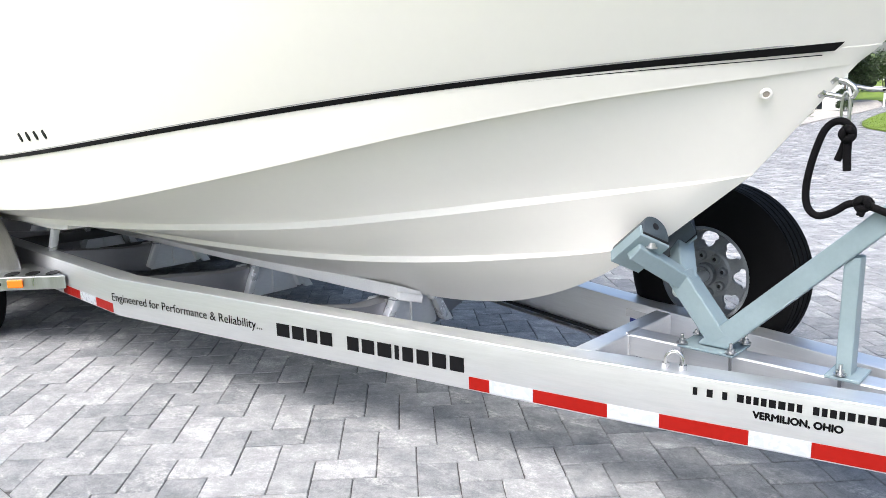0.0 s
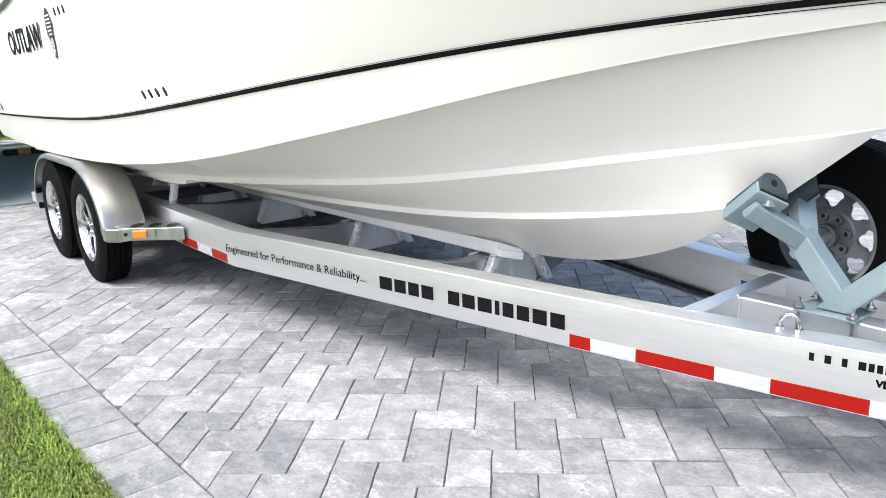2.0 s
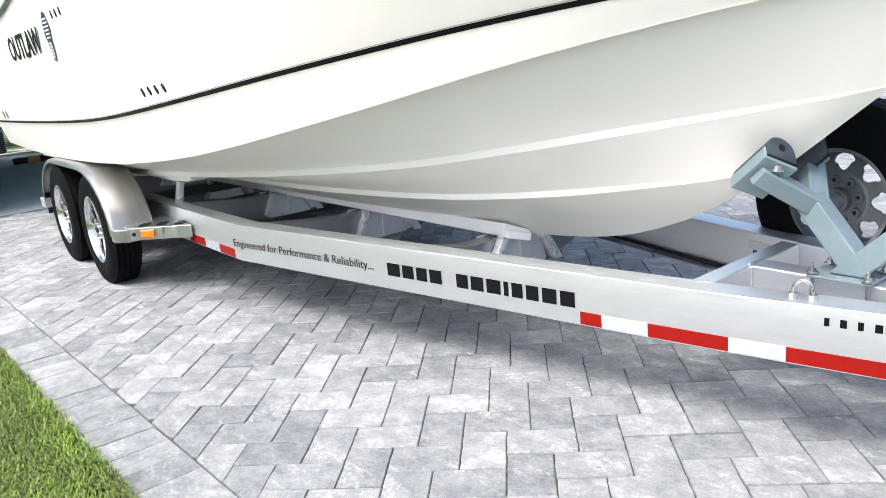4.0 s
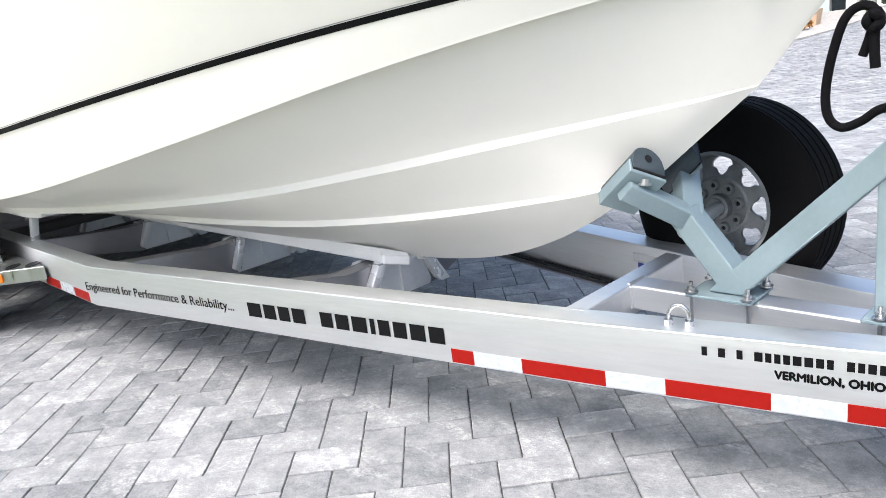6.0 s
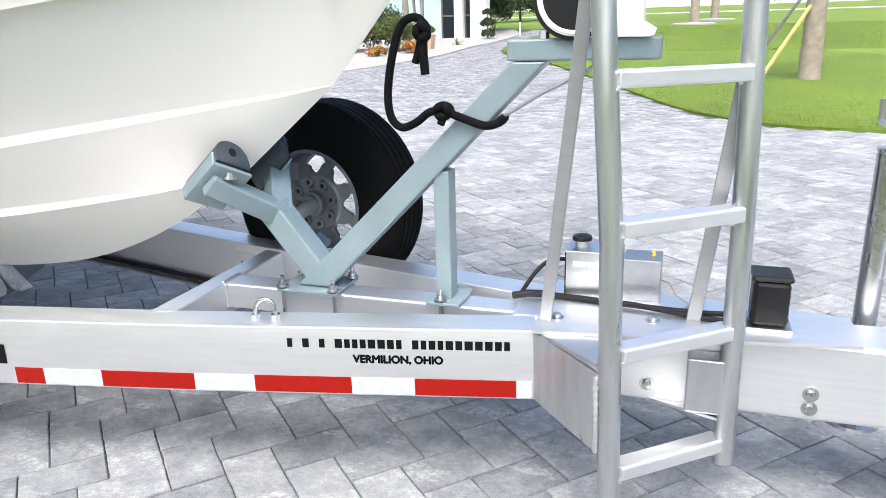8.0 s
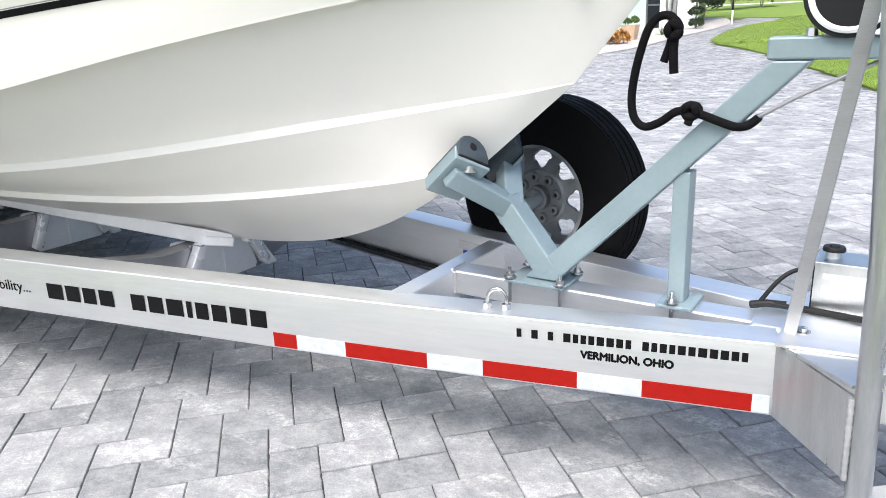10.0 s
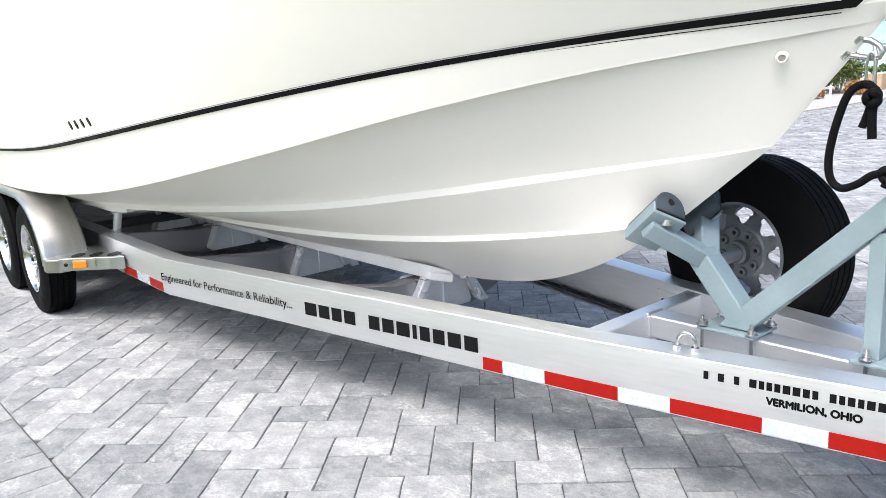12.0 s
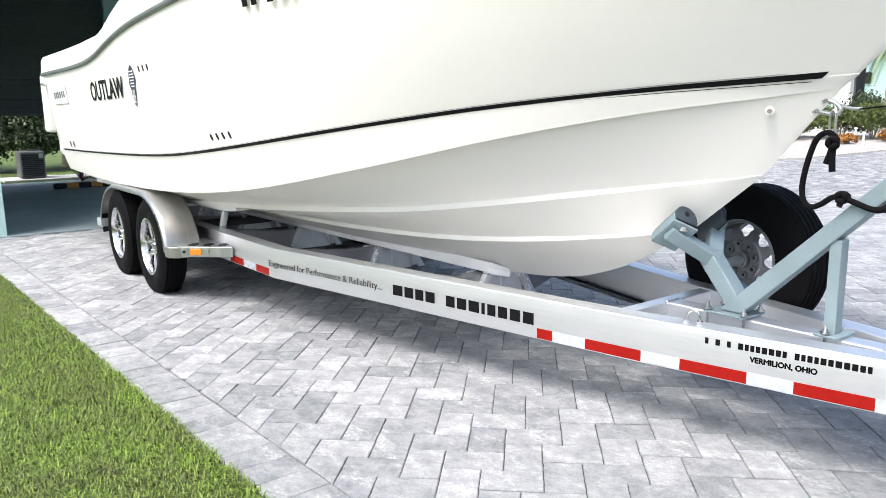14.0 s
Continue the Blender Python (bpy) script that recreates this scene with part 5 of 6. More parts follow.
def shrub(at, r, h, n, leaf, material, label, flowers=None):
    x, y = at
    z = ter(x, y)
    ob = tagged(empty("shrub", (x, y, z)), label, "shrub")
    for k in range(5):
        a = 2 * math.pi * k / 5
        part("stem", tube([(x, y, z - .05), (x + r * .2 * math.cos(a), y + r * .2 * math.sin(a), z + h * .35), (x + r * .45 * math.cos(a), y + r * .45 * math.sin(a), z + h * .55)], .015, 6), BARK, ob)
    crown("foliage", (x, y, z + h * .42), (r, r, h * .58), n, leaf, material, ob, 30)
    if flowers:
        crown("blossom", (x, y, z + h * .5), (r * 1.02, r * 1.02, h * .56), n // 14, leaf * 1.1, flowers, ob, 10)
    return ob


PINK = mat("pink_red_blossom", (.55, .06, .07), .6, vary=.2)
shrub((-9.6, 20.0), 1.2, 1.15, 6500, .045, LEAF, "leafy green shrub with small red flowers in white gravel", PINK)
shrub((-8.5, 20.6), 1.0, 1.25, 6000, .045, LEAF, "leafy green shrub in white gravel")
shrub((-7.5, 20.4), .85, 1.35, 7000, .035, LEAF, "clipped rounded green shrub in white gravel")
shrub((-9.3, 23.6), 1.0, 1.6, 3000, .05, LEAF_DARK, "dark green shrub against the house")
shrub((-6.6, 19.6), .4, .5, 900, .06, ORANGE_LEAF, "low shrub with orange and yellow leaves")
shrub((-7.4, 18.6), .35, .4, 700, .05, ORANGE_LEAF, "low shrub with orange and yellow leaves")
topi = tagged(empty("topiary", (-5.82, 25.2, ter(0, 25))), "dark clipped topiary of stacked balls", "topiary")
part("stem", tube([(-5.82, 25.2, ter(0, 25) - .05), (-5.82, 25.2, ter(0, 25) + 1.0)], .03, 8), BARK, topi)
for k, (hh, rr_) in enumerate(((.22, .34), (.6, .31), (.98, .26))):
    crown("foliage", (-5.82, 25.2, ter(0, 25) + hh), (rr_, rr_, rr_ * .8), 2600, .026, LEAF_DARK, topi, 30)


def spiky(at, n, length, material, label):
    x, y = at
    z = ter(x, y)
    ob = tagged(empty("spiky_plant", (x, y, z)), label, "plant")
    for k in range(n):
        a, lean = rng.uniform(0, 6.28), rng.uniform(.15, 1.1)
        L_ = length * rng.uniform(.7, 1.1)
        d = Vector((math.cos(a) * math.sin(lean), math.sin(a) * math.sin(lean), math.cos(lean)))
        pts = [Vector((x, y, z)) + d * L_ * t - Vector((0, 0, .35 * L_ * math.sin(lean) * t * t)) for t in span(0, 1, 5)]
        bm = bmesh.new()
        sd = d.cross(Vector((0, 0, 1))).normalized() * .022
        prev = None
        for t, p in zip(span(0, 1, 5), pts):
            cur = (bm.verts.new(p - sd * (1 - t * .92)), bm.verts.new(p + Vector((0, 0, -.006))), bm.verts.new(p + sd * (1 - t * .92)))
            if prev:
                bm.faces.new((prev[0], prev[1], cur[1], cur[0]))
                bm.faces.new((prev[1], prev[2], cur[2], cur[1]))
            prev = cur
        part("leaf", bm, material, ob)
    return ob


spiky((-7.1, 21.8), 26, .7, FROND, "spiky yellow-green agave in white gravel")
spiky((-6.2, 22.6), 18, .45, FROND, "spiky yellow-green agave in white gravel")
CORD = mat("purple_cordyline_leaves", (.09, .03, .045), .5, vary=.3)
spiky((-17.2, .75), 26, .6, CORD, "dark purple-leaved plant beside the air conditioner")
spiky((-17.5, 1.15), 20, .5, CORD, "dark purple-leaved plant beside the air conditioner")

planter = tagged(empty("planter", (-6.7, 21.0, ter(0, 21))), "square buff terracotta planter with a small plant", "planter")
bm = bmesh.new()
r_ = bmesh.ops.create_cone(bm, segments=4, radius1=.24, radius2=.33, depth=.5, cap_ends=True)
bmesh.ops.transform(bm, matrix=Matrix.Translation((-6.7, 21.0, ter(0, 21) + .25)) @ Matrix.Rotation(radians(45), 4, "Z"), verts=bm.verts)
bevel_all(bm, .015)
part("pot", bm, TERRA, planter)
crown("foliage", (-6.7, 21, ter(0, 21) + .62), (.25, .25, .2), 400, .05, FROND, planter, 8)
for x, y in ((-7.5, 19.3), (-6.55, 17.6)):
    b_ = tagged(empty("path_light", (x, y, ter(x, y))), "short white garden path light", "path light", "path lights")
    part("post", tube([(x, y, ter(x, y) - .05), (x, y, ter(x, y) + .42)], .025, 10), WINCH_WHITE, b_)
    part("cap", lathe([(0, .05), (.045, .03), (.05, 0), (0, 0)], 14, Matrix.Translation((x, y, ter(x, y) + .42)) @ up), WINCH_WHITE, b_)
x, y = -5.15, 27.6
mk = tagged(empty("marker_post", (x, y, ter(x, y))), "thin black and white marker post", "post")
part("lower", tube([(x, y, ter(x, y) - .05), (x, y, ter(x, y) + .5)], .035, 8), WINCH_WHITE, mk)
part("upper", tube([(x, y, ter(x, y) + .5), (x, y, ter(x, y) + 1.1)], .035, 8), BLACK, mk)


def palm(x, y, h, r, fronds, flen, label):
    z = ter(x, y)
    ob = tagged(empty("palm_tree", (x, y, z)), label, "tree")
    prof = []
    n = int(h / .22)
    for k in range(n + 1):
        t = k / n
        rr_ = r * (1.25 - .45 * t) * (1.0 if k % 2 else 1.07)
        prof.append((rr_, h * t))
    part("trunk", lathe([(0, -.1), (prof[0][0] * 1.15, -.1)] + prof + [(0, h)], 16, Matrix.Translation((x, y, z)) @ up), BARK, ob, smooth=60)
    Ps, Us, Vs = [], [], []
    for k in range(fronds):
        a, lift = 2.4 * k, rng.uniform(-.2, 1.0)
        d = np.array([math.cos(a), math.sin(a), 0])
        for t in np.linspace(.08, 1, 34):
            c = np.array([x, y, z + h]) + d * flen * t * math.cos(lift * .6) + np.array([0, 0, flen * (math.sin(lift) * t - .75 * t * t)])
            sd = np.cross(d, [0, 0, 1])
            for s_ in (-1, 1):
                ln = flen * .22 * (1 - .75 * t) + .05
                v = sd * s_ * .8 + d * .5 + np.array([0, 0, -.45])
                v /= np.linalg.norm(v)
                Ps.append(c + v * ln * .5)
                Us.append(v * ln * .5)
                w = np.cross(v, d + [0, 0, .3])
                Vs.append(w / np.linalg.norm(w) * .03)
    quads("fronds", np.array(Ps), np.array(Us), np.array(Vs), FROND, ob)
    return ob


palm(3.5, 12.9, 4.2, .15, 16, 2.0, "young palm with a grey trunk held by wooden stakes")
palm(1.35, 32.0, 7.0, .15, 18, 2.6, "tall palm with a pale grey trunk")
palm(2.2, 35.0, 7.5, .15, 18, 2.6, "tall palm with a pale grey trunk")
palm(-7.95, 22.4, 2.9, .1, 14, 1.5, "small palm with drooping fronds before the house")
for (x0, y0), (x1, y1, z1), m_, lab in (((2.25, 12.3), (3.42, 12.85, 1.9), GREYMETAL, "dark metal stake leaning on the young palm"), ((2.55, 12.0), (3.40, 12.8, 1.5), mat("yellow_stake", (.5, .42, .16), .7), "pale yellow wooden stake leaning on the young palm")):
    st = part("stake", beam((x0, y0, ter(x0, y0)), (x1, y1, z1), .06, .04, .004), m_)
    tagged(st, lab, "stake")
for x, y, r_ in ((1.35, 32, .9), (2.2, 35, .9)):
    g_ = part("tree_ring", lathe([(0, .05), (r_ * .8, .05), (r_, .0), (r_, -.06), (0, -.06)], 24, Matrix.Translation((x, y, ter(x, y) + .05)) @ up), GRAVEL)
    tagged(g_, "ring of white gravel round a palm", "gravel", kind="structure")


def tree(x, y, h, r, n, label, leaf=.12):
    z = ter(x, y)
    ob = tagged(empty("tree", (x, y, z)), label, "tree")
    part("trunk", lathe([(0, -.1), (.22, -.1), (.16, h * .2), (.12, h * .5), (0, h * .6)], 10, Matrix.Translation((x, y, z)) @ up), BARK, ob, smooth=60)
    for k in range(5):
        a = 2 * math.pi * k / 5 + .3
        part("limb", tube([(x, y, z + h * .35), (x + r * .3 * math.cos(a), y + r * .3 * math.sin(a), z + h * .5), (x + r * .6 * math.cos(a), y + r * .6 * math.sin(a), z + h * .68)], .06, 6), BARK, ob)
    crown("crown", (x, y, z + h * .55), (r, r, h * .5), n, leaf, LEAF_DARK, ob, 30)
    return ob


for x, y in ((-23.5, -1.2), (-24.5, 1.8), (-26, -4.2), (-25.5, 4.8)):
    tree(x, y, 5.5, 2.2, 3000, "dark leafy tree behind the garage")
for x, y in ((-22.2, .2), (-22.4, 1.7), (-22.6, 3.2), (-22.4, -1.4), (-22.8, -2.8)):
    shrub((x, y), 1.25, 2.2, 9000, .055, LEAF_DARK, "dense dark garden shrub behind the garage")
for k in range(15):
    x = -30 + 5 * k + (k % 3) * .8
    tree(x, 72 + (k * 7 % 5), 8, 3.6, 1500, "far leafy tree across the street", .22)
for x, y, h_ in ((-8.9, 38, 2.4), (-7.6, 38.5, 2.3), (-10.2, 38, 2.6), (-6.4, 39.4, 2.2), (-6.9, 30.2, 2.2), (-7.9, 30.6, 2.6)):
    shrub((x, y), 1.0, h_, 5200, .06, LEAF_DARK, "dark dense shrub past the end of the house")
far = tagged(empty("far_house", (-4, 66, ter(0, 66))), "low pale house far across the street", "house")
part("wall", box((-7, 64, ter(0, 64) - .1), (7, 70, ter(0, 64) + 2.8)), STUCCO, far)
part("roof", bevel_all(prism([(-7.6, ter(0, 64) + 2.8), (7.6, ter(0, 64) + 2.8), (4.5, ter(0, 64) + 4.4), (-4.5, ter(0, 64) + 4.4)], 63.4, 70.6), .03), CONCRETE, far)
for k in range(4):
    part("window", box((-5.6 + 3.4 * k, 63.97, ter(0, 64) + .9), (-4.2 + 3.4 * k, 64.02, ter(0, 64) + 2.1)), GLASS, far)
street = sheet("road", span(-80, 80, 9), span(54, 60, 3), .05, CONCRETE)
tagged(street, "pale concrete street beyond the lawns", "road", kind="structure")
path_ = sheet("pavement", span(-40, 40, 9), span(43, 44.4, 2), .05, CONCRETE)
tagged(path_, "narrow pale concrete pavement across the lawns", "pavement", kind="structure")


def plot(name, outline, dz, material, label, category, step=None):
    """A raised flat bed with a rounded edge, following the land."""
    bm = bmesh.new()
    top = [bm.verts.new((x, y, ter(x, y) + dz)) for x, y in outline]
    low = [bm.verts.new((x, y, ter(x, y) - .05)) for x, y in outline]
    n = len(outline)
    for k in range(n):
        bm.faces.new((low[k], low[(k + 1) % n], top[(k + 1) % n], top[k]))
    f = bm.faces.new(top)
    bmesh.ops.triangulate(bm, faces=[f])
    return tagged(part(name, bm, material), label, category, kind="structure")


def smooth2(keys, n=40):
    return [(p.x, p.y) for p in spline([(a, b, 0) for a, b in keys], n)]


ISLAND = [(4.5, 7.4), (2.85, 7.7), (2.0, 8.4), (1.35, 9.35), (.8, 10.6), (-.7, 14.0), (-2.5, 17.6), (-3.6, 19.2), (-4.1, 20.6), (-4.35, 22.6), (-4.4, 26.0), (-3.7, 28.8), (-3.9, 30.4), (-6.0, 31.2), (-8.5, 31.6)]
edge = smooth2(ISLAND, 70)
bm = bmesh.new()
prev = None
for x, y in edge:
    cur = [bm.verts.new((xx, y, ter(xx, y) + .03)) for xx in (x, x + 1, x + 4, x + 12, 40)] + [bm.verts.new((x, y, ter(x, y) - .05))]
    if prev:
        for j in range(4):
            bm.faces.new((prev[j], prev[j + 1], cur[j + 1], cur[j]))
        bm.faces.new((prev[5], prev[0], cur[0], cur[5]))
    prev = cur
lawn2 = tagged(part("lawn_island", bm, TURF), "trimmed green lawn with a curved edge beside the drive", "lawn", kind="structure")
lawn3 = sheet("lawn_far", span(-60, 60, 13), span(31.4, 54, 12), .035, TURF)
tagged(lawn3, "wide green lawn towards the street", "lawn", kind="structure")
lawn4 = sheet("lawn_back", span(-40, -17.6, 8), span(-30, 20, 12), .0, SOIL)
tagged(lawn4, "shaded lawn behind the garage", "lawn", kind="structure")
BED = [(-30, 12.5), (-12, 12.8), (-8.5, 13.2), (-6.9, 14.6), (-6.1, 16.6), (-5.6, 19.0), (-5.5, 22.0), (-5.2, 25), (-5.3, 28), (-6.2, 31.3)]
bed_e = smooth2(BED, 50)
bm = bmesh.new()
prev = None
for x, y in bed_e:
    xx = min(x, -5.5) - 20
    cur = [bm.verts.new((x, y, ter(x, y) - .03)), bm.verts.new((x, y, ter(x, y) + .03)), bm.verts.new((x - .4, y + .2, ter(x, y + .2) + .05)), bm.verts.new((-12 - (x + 5) * .2 if x > -12 else x - .5, 30, ter(0, 30) + .05))]
    if prev:
        for j in range(3):
            bm.faces.new((prev[j], prev[j + 1], cur[j + 1], cur[j]))
    prev = cur
bed = tagged(part("gravel_bed", bm, GRAVEL), "planting bed of white shell gravel before the house", "gravel bed", kind="structure")

# ---- near lawn ----
NEAR_G, NEAR_B, TURN_ = -1.99, -1.745, .05
lx = span(-17, 14, 50)
bm = bmesh.new()
prev = None
for x in lx:
    e_ = NEAR_G + TURN_ * x - .004
    cur = [bm.verts.new((x, yy, z)) for yy, z in ((e_, -.05), (e_ - .01, -.004), (e_ - .2, .004), (-6, .01), (-40, .0))]
    if prev:
        for j in range(4):
            bm.faces.new((prev[j], prev[j + 1], cur[j + 1], cur[j]))
    prev = cur
lawn = tagged(part("lawn", bm, SOIL), "thick green lawn of coarse grass along the paving", "lawn", kind="structure")


def grass(name, P, hgt, wid, label, material=BLADE):
    """Bent grass blades, three faces each."""
    n = len(P)
    a = rng.uniform(0, 2 * np.pi, n)
    lean = rng.uniform(.25, 1.5, n)
    h = hgt * rng.uniform(.55, 1.25, n)
    w = wid * rng.uniform(.7, 1.3, n)
    d = np.stack([np.cos(a), np.sin(a), 0 * a], 1)
    sd = np.stack([-np.sin(a), np.cos(a), 0 * a], 1) * w[:, None] / 2
    upv = np.array([0, 0, 1.0])
    mid = P + d * (h * .35 * lean)[:, None] + upv * (h * .6)[:, None]
    tip = P + d * (h * 1.0 * lean)[:, None] + upv * (h * np.maximum(1 - .5 * lean, .22))[:, None]
    co = np.stack([P - sd, P + sd, mid + sd * .8, mid - sd * .8, tip], 1).reshape(-1, 3)
    base = np.arange(n, dtype=np.int32)[:, None] * 5
    idx = np.concatenate([base + np.array([[0, 1, 2, 3]]), base + np.array([[3, 2, 4]])], 1).ravel().astype(np.int32)
    me = bpy.data.meshes.new(name)
    me.vertices.add(5 * n)
    me.vertices.foreach_set("co", co.ravel())
    me.loops.add(7 * n)
    me.loops.foreach_set("vertex_index", idx)
    me.polygons.add(2 * n)
    st_ = np.stack([np.arange(n) * 7, np.arange(n) * 7 + 4], 1).ravel().astype(np.int32)
    me.polygons.foreach_set("loop_start", st_)
    me.update(calc_edges=True)
    me.materials.append(material)
    return tagged(new(name, me), label, "grass", kind="stuff")


n_g = 300000
gx = np.concatenate([rng.uniform(-6.5, .6, 250000), rng.uniform(.6, 7, 50000)])
gd = rng.uniform(0, 1, n_g) ** 1.15 * 2.6
gy = NEAR_G + TURN_ * gx - .0 - gd + rng.normal(0, .008, n_g)
tuft = np.sin(gx * 31 + np.sin(gy * 23) * 2) * np.cos(gy * 27 + gx * 11)
keep = tuft + rng.uniform(-1.2, 1.2, n_g) > -.95
P_ = np.stack([gx, gy, np.full(n_g, .0)], 1)[keep]
grass("grass_near", P_, .035, .0046, "dense coarse green grass blades")
n_g = 30000
gx = rng.uniform(-17, -6.0, n_g)
gy = NEAR_G + TURN_ * gx - rng.uniform(0, 1, n_g) * 2.2
grass("grass_side", np.stack([gx, gy, 0 * gx], 1), .035, .007, "coarse green grass beside the drive")
# island: blades along its curved edge and over its near part
ex, ey = np.array([q for q in edge if q[1] < 28.5]).T
n_g = 120000
gy = 7.6 + 12 * rng.uniform(0, 1, n_g) ** 1.5
gx = np.interp(gy, ey, ex) + rng.uniform(0, 1, n_g) ** 1.3 * 8 - .03
gz = np.array([ter(0, v) for v in gy]) + .025
grass("grass_island", np.stack([gx, gy, gz], 1), .022, .009, "trimmed green grass of the lawn beside the drive", TURF_BLADE)

n_g = 60000
gy = rng.uniform(19, 31, n_g)
gx = np.interp(gy, ey, ex) + rng.uniform(0, 1, n_g) * 12
gz = np.array([ter(0, v) for v in gy]) + .025
grass("grass_far", np.stack([gx, gy, gz], 1), .035, .014, "trimmed green grass of the lawn farther down the drive", TURF_BLADE)

# ---- pavers: diagonal herringbone, joints recessed ----
ANG = radians(-43.5)
PL, PW, U0, V0, GAP = .245, .157, .315, -.605, .0023
uc, us = math.cos(ANG), math.sin(ANG)


def to_world(u, v):
    return (u * uc - v * us, u * us + v * uc)


def clip_poly(poly, f):
    """Keeps the part of a polygon where f >= 0."""
    out = []
    for k in range(len(poly)):
        a, b = poly[k], poly[(k + 1) % len(poly)]
        fa, fb = f(*a), f(*b)
        if fa >= 0:
            out.append(a)
        if (fa >= 0) != (fb >= 0):
            t = fa / (fa - fb)
            out.append((a[0] + (b[0] - a[0]) * t, a[1] + (b[1] - a[1]) * t))
    return out


def stone(bm, poly, z, tilt=(0, 0), ch=.0022, deep=.03, sides=True):
    """One chamfered stone on an outline that runs counter-clockwise."""
    n = len(poly)
    cx, cy = sum(p[0] for p in poly) / n, sum(p[1] for p in poly) / n

    def ring(k, dz):
        r = []
        for x, y in poly:
            d = math.hypot(x - cx, y - cy)
            s = 1 - k / d if d > k else .2
            xx, yy = cx + (x - cx) * s, cy + (y - cy) * s
            r.append(bm.verts.new((xx, yy, z + dz + tilt[0] * (xx - cx) + tilt[1] * (yy - cy))))
        return r

    t, m = ring(ch * 1.3, 0), ring(0, -ch)
    bm.faces.new(t)
    for k in range(n):
        bm.faces.new((m[k], m[(k + 1) % n], t[(k + 1) % n], t[k]))
    if sides:
        b = ring(0, -deep)
        for k in range(n):
            bm.faces.new((b[k], b[(k + 1) % n], m[(k + 1) % n], m[k]))


def worn(poly, amp, step=.028):
    """An outline with points every step metres, knocked about by amp; corners are rounded off a little."""
    out = []
    n = len(poly)
    for k in range(n):
        (x0, y0), (x1, y1) = poly[k], poly[(k + 1) % n]
        d = math.hypot(x1 - x0, y1 - y0)
        m = max(1, int(d / step))
        nx, ny = -(y1 - y0) / d, (x1 - x0) / d
        for i in range(m):
            t = i / m
            a_ = random.uniform(0, amp) * (2.2 if random.random() < .1 else 1) + (amp * .9 if i == 0 else 0)
            out.append((x0 + (x1 - x0) * t + nx * a_, y0 + (y1 - y0) * t + ny * a_))
    return out


variants = []
for k in range(18):
    bm = bmesh.new()
    a, b = PL / 2 - GAP / 2, PW / 2 - GAP / 2
    stone(bm, worn([(-a, -b), (a, -b), (a, b), (-a, b)], .0018, .024 if k % 2 else .034), 0, (random.uniform(-.008, .008), random.uniform(-.012, .012)), ch=.0026)
    me = mesh_of("paver", bm, PAVER)
    variants.append(me)


def edge_y(x):
    return NEAR_B + TURN_ * x


ix = np.interp
ed_x, ed_y = np.array(bed_e).T
cells = []
for n in range(-140, 140):
    for m_ in range(-110, 60):
        bu, bv = U0 + n * PW + m_ * PL, V0 + n * PW - m_ * PL
        for du, dv, lu, lv in ((0, 0, PL, PW), (0, PW, PW, PL)):
            cu_, cv_ = bu + du + lu / 2, bv + dv + lv / 2
            x, y = to_world(cu_, cv_)
            if not (-8.1 < x < 11.9 and edge_y(x) - .14 < y < 31.6):
                continue
            if y > 7.3 and x > ix(y, ey, ex) - .05:
                continue
            if y > 12.8 and x < ix(y, [12.8, 14.6, 16.6, 19, 22, 25, 29], [-8.5, -6.9, -6.1, -5.6, -5.5, -5.2, -5.4]):
                continue
            cells.append((x, y, cu_, cv_, lu, lv))
far_cells, cut_cells, near_cells = [], [], []
for c in cells:
    x, y = c[0], c[1]
    if y < edge_y(x) + .16:
        cut_cells.append(c)
    else:
        near_cells.append(c)
near_cells.sort(key=lambda c: ((c[0] + .1) / 1.7) ** 2 + ((c[1] + 1.15) / .8) ** 2)
near_cells, far_cells = near_cells[:270], near_cells[270:]
for x, y, cu_, cv_, lu, lv in near_cells:
    ob = new("paver", random.choice(variants))
    ob.parent = driveway
    ob.matrix_basis = Matrix.Translation((x, y, random.uniform(-.002, .002))) @ Matrix.Rotation(ANG + (0 if lu > lv else radians(90)) + random.choice((0, math.pi)), 4, "Z")
bm_verts, bm_faces = [], []


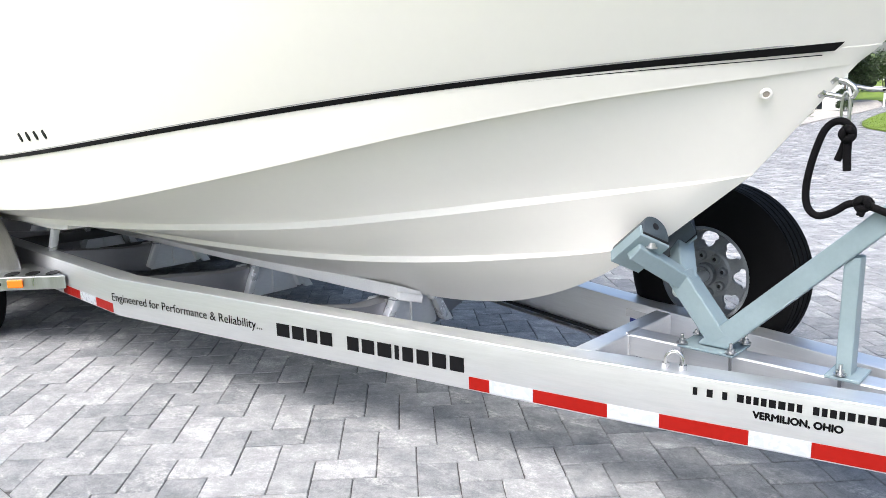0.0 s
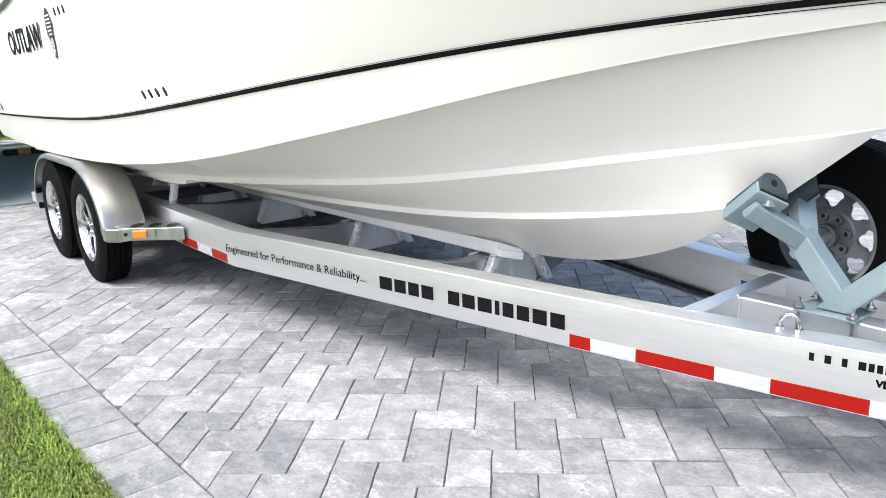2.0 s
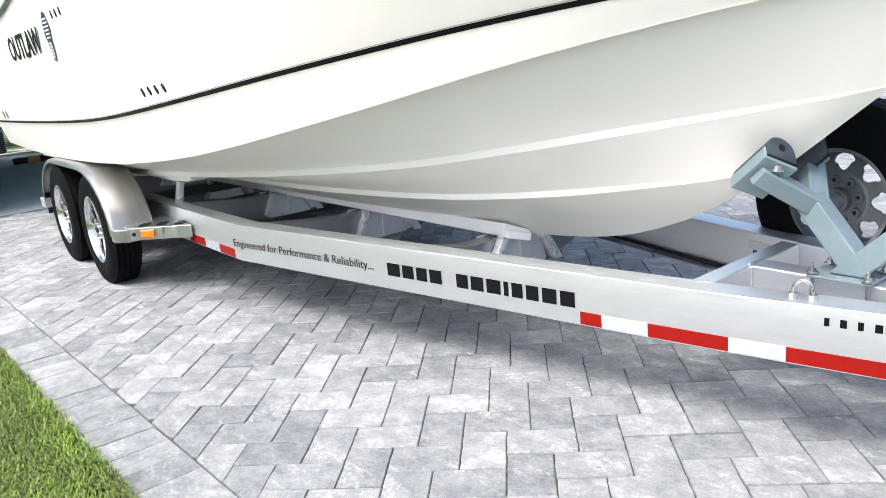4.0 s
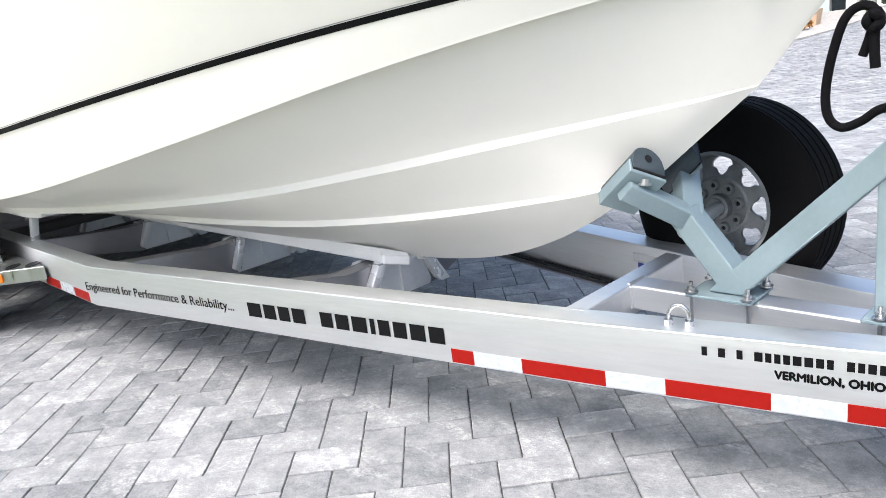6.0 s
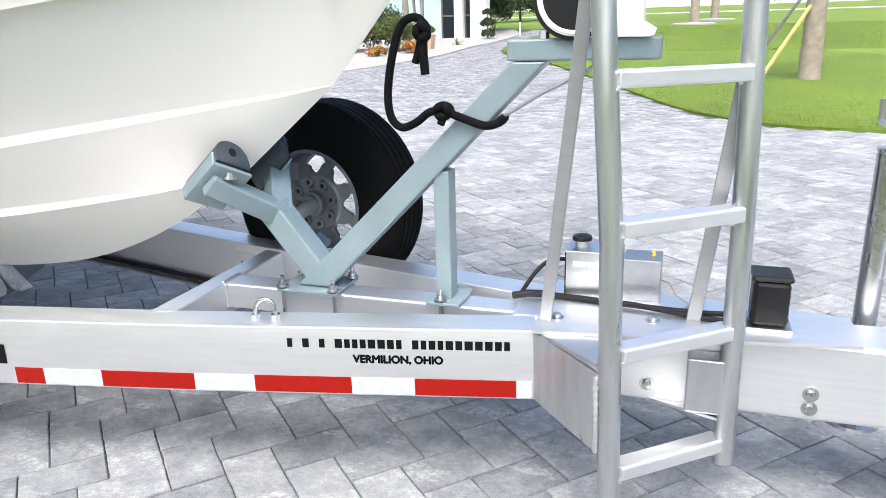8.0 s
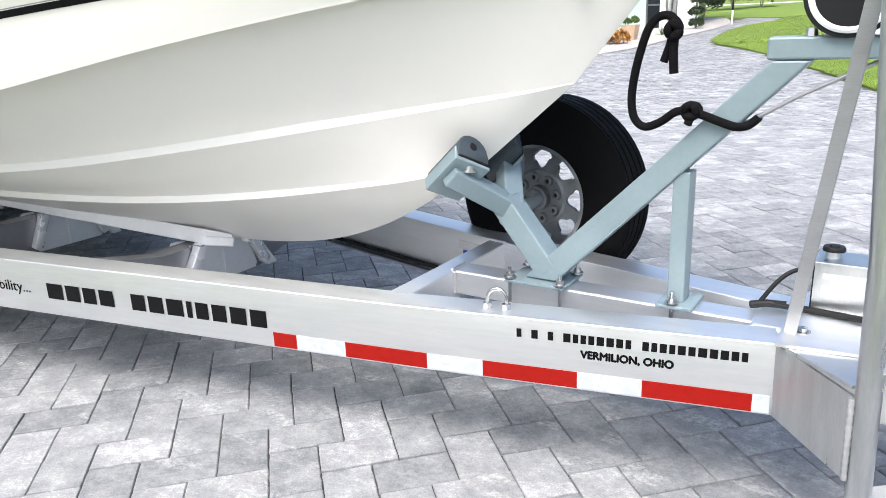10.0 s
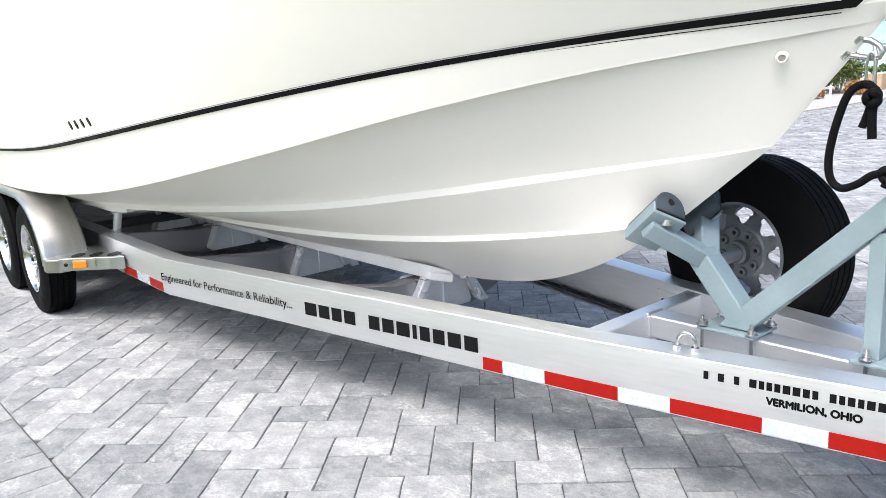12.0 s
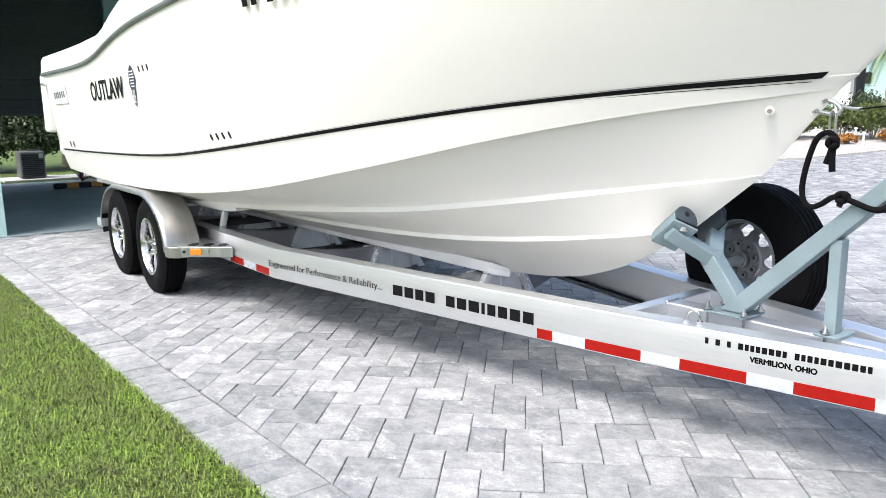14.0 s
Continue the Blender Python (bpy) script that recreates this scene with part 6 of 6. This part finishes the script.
def quick(poly, z):
    """Adds a chamfered stone top to the joined field."""
    n = len(poly)
    cx, cy = sum(p[0] for p in poly) / n, sum(p[1] for p in poly) / n
    tx, ty = random.uniform(-.01, .01), random.uniform(-.01, .01)
    i0 = len(bm_verts)
    for k, dz in ((.003, 0), (0, -.0025), (0, -.012)):
        for x, y in poly:
            d = math.hypot(x - cx, y - cy)
            s = 1 - k / d
            xx, yy = cx + (x - cx) * s, cy + (y - cy) * s
            bm_verts.append((xx, yy, z + dz + tx * (xx - cx) + ty * (yy - cy)))
    bm_faces.append(tuple(range(i0, i0 + n)))
    for r in range(2):
        for k in range(n):
            a, b = i0 + r * n + k, i0 + r * n + (k + 1) % n
            bm_faces.append((a + n, b + n, b, a))


for x, y, cu_, cv_, lu, lv in far_cells:
    a, b = lu / 2 - GAP / 2, lv / 2 - GAP / 2
    poly = [to_world(cu_ + i * a, cv_ + j * b) for i, j in ((-1, -1), (1, -1), (1, 1), (-1, 1))]
    if y < 4.5 and x > -6:
        poly = worn(poly, .002, .04)
    quick(poly, ter(x, y) + random.uniform(-.002, .002))
for x, y, cu_, cv_, lu, lv in cut_cells:
    a, b = lu / 2 - GAP / 2, lv / 2 - GAP / 2
    poly = [to_world(cu_ + i * a, cv_ + j * b) for i, j in ((-1, -1), (1, -1), (1, 1), (-1, 1))]
    poly = clip_poly(poly, lambda px, py: py - edge_y(px) - .003)
    if len(poly) < 3:
        continue
    area = abs(sum(poly[k][0] * poly[(k + 1) % len(poly)][1] - poly[(k + 1) % len(poly)][0] * poly[k][1] for k in range(len(poly)))) / 2
    if area > .0012:
        quick(poly, random.uniform(-.002, .002))
me = bpy.data.meshes.new("paver_field")
me.from_pydata(bm_verts, [], bm_faces)
me.materials.append(PAVER)
field = new("paver_field", me)
field.parent = driveway
tagged(field, kind="stuff")
# soldier course along the lawn
x = -8.1
while x < 11.9:
    w = (.157 if x < 4 else .3) + random.uniform(-.006, .006)
    bm = bmesh.new()
    lo = lambda t: NEAR_G + TURN_ * t + .004 + random.uniform(-.006, .004)
    g2 = GAP / 2
    stone(bm, [(x + g2, lo(x)), (x + w - g2, lo(x + w)), (x + w - g2, edge_y(x + w) - .004), (x + g2, edge_y(x) - .004)], random.uniform(-.003, .002), (random.uniform(-.01, .01), random.uniform(-.01, .01)))
    ob = part("border_paver", bm, PAVER, driveway)
    x += w
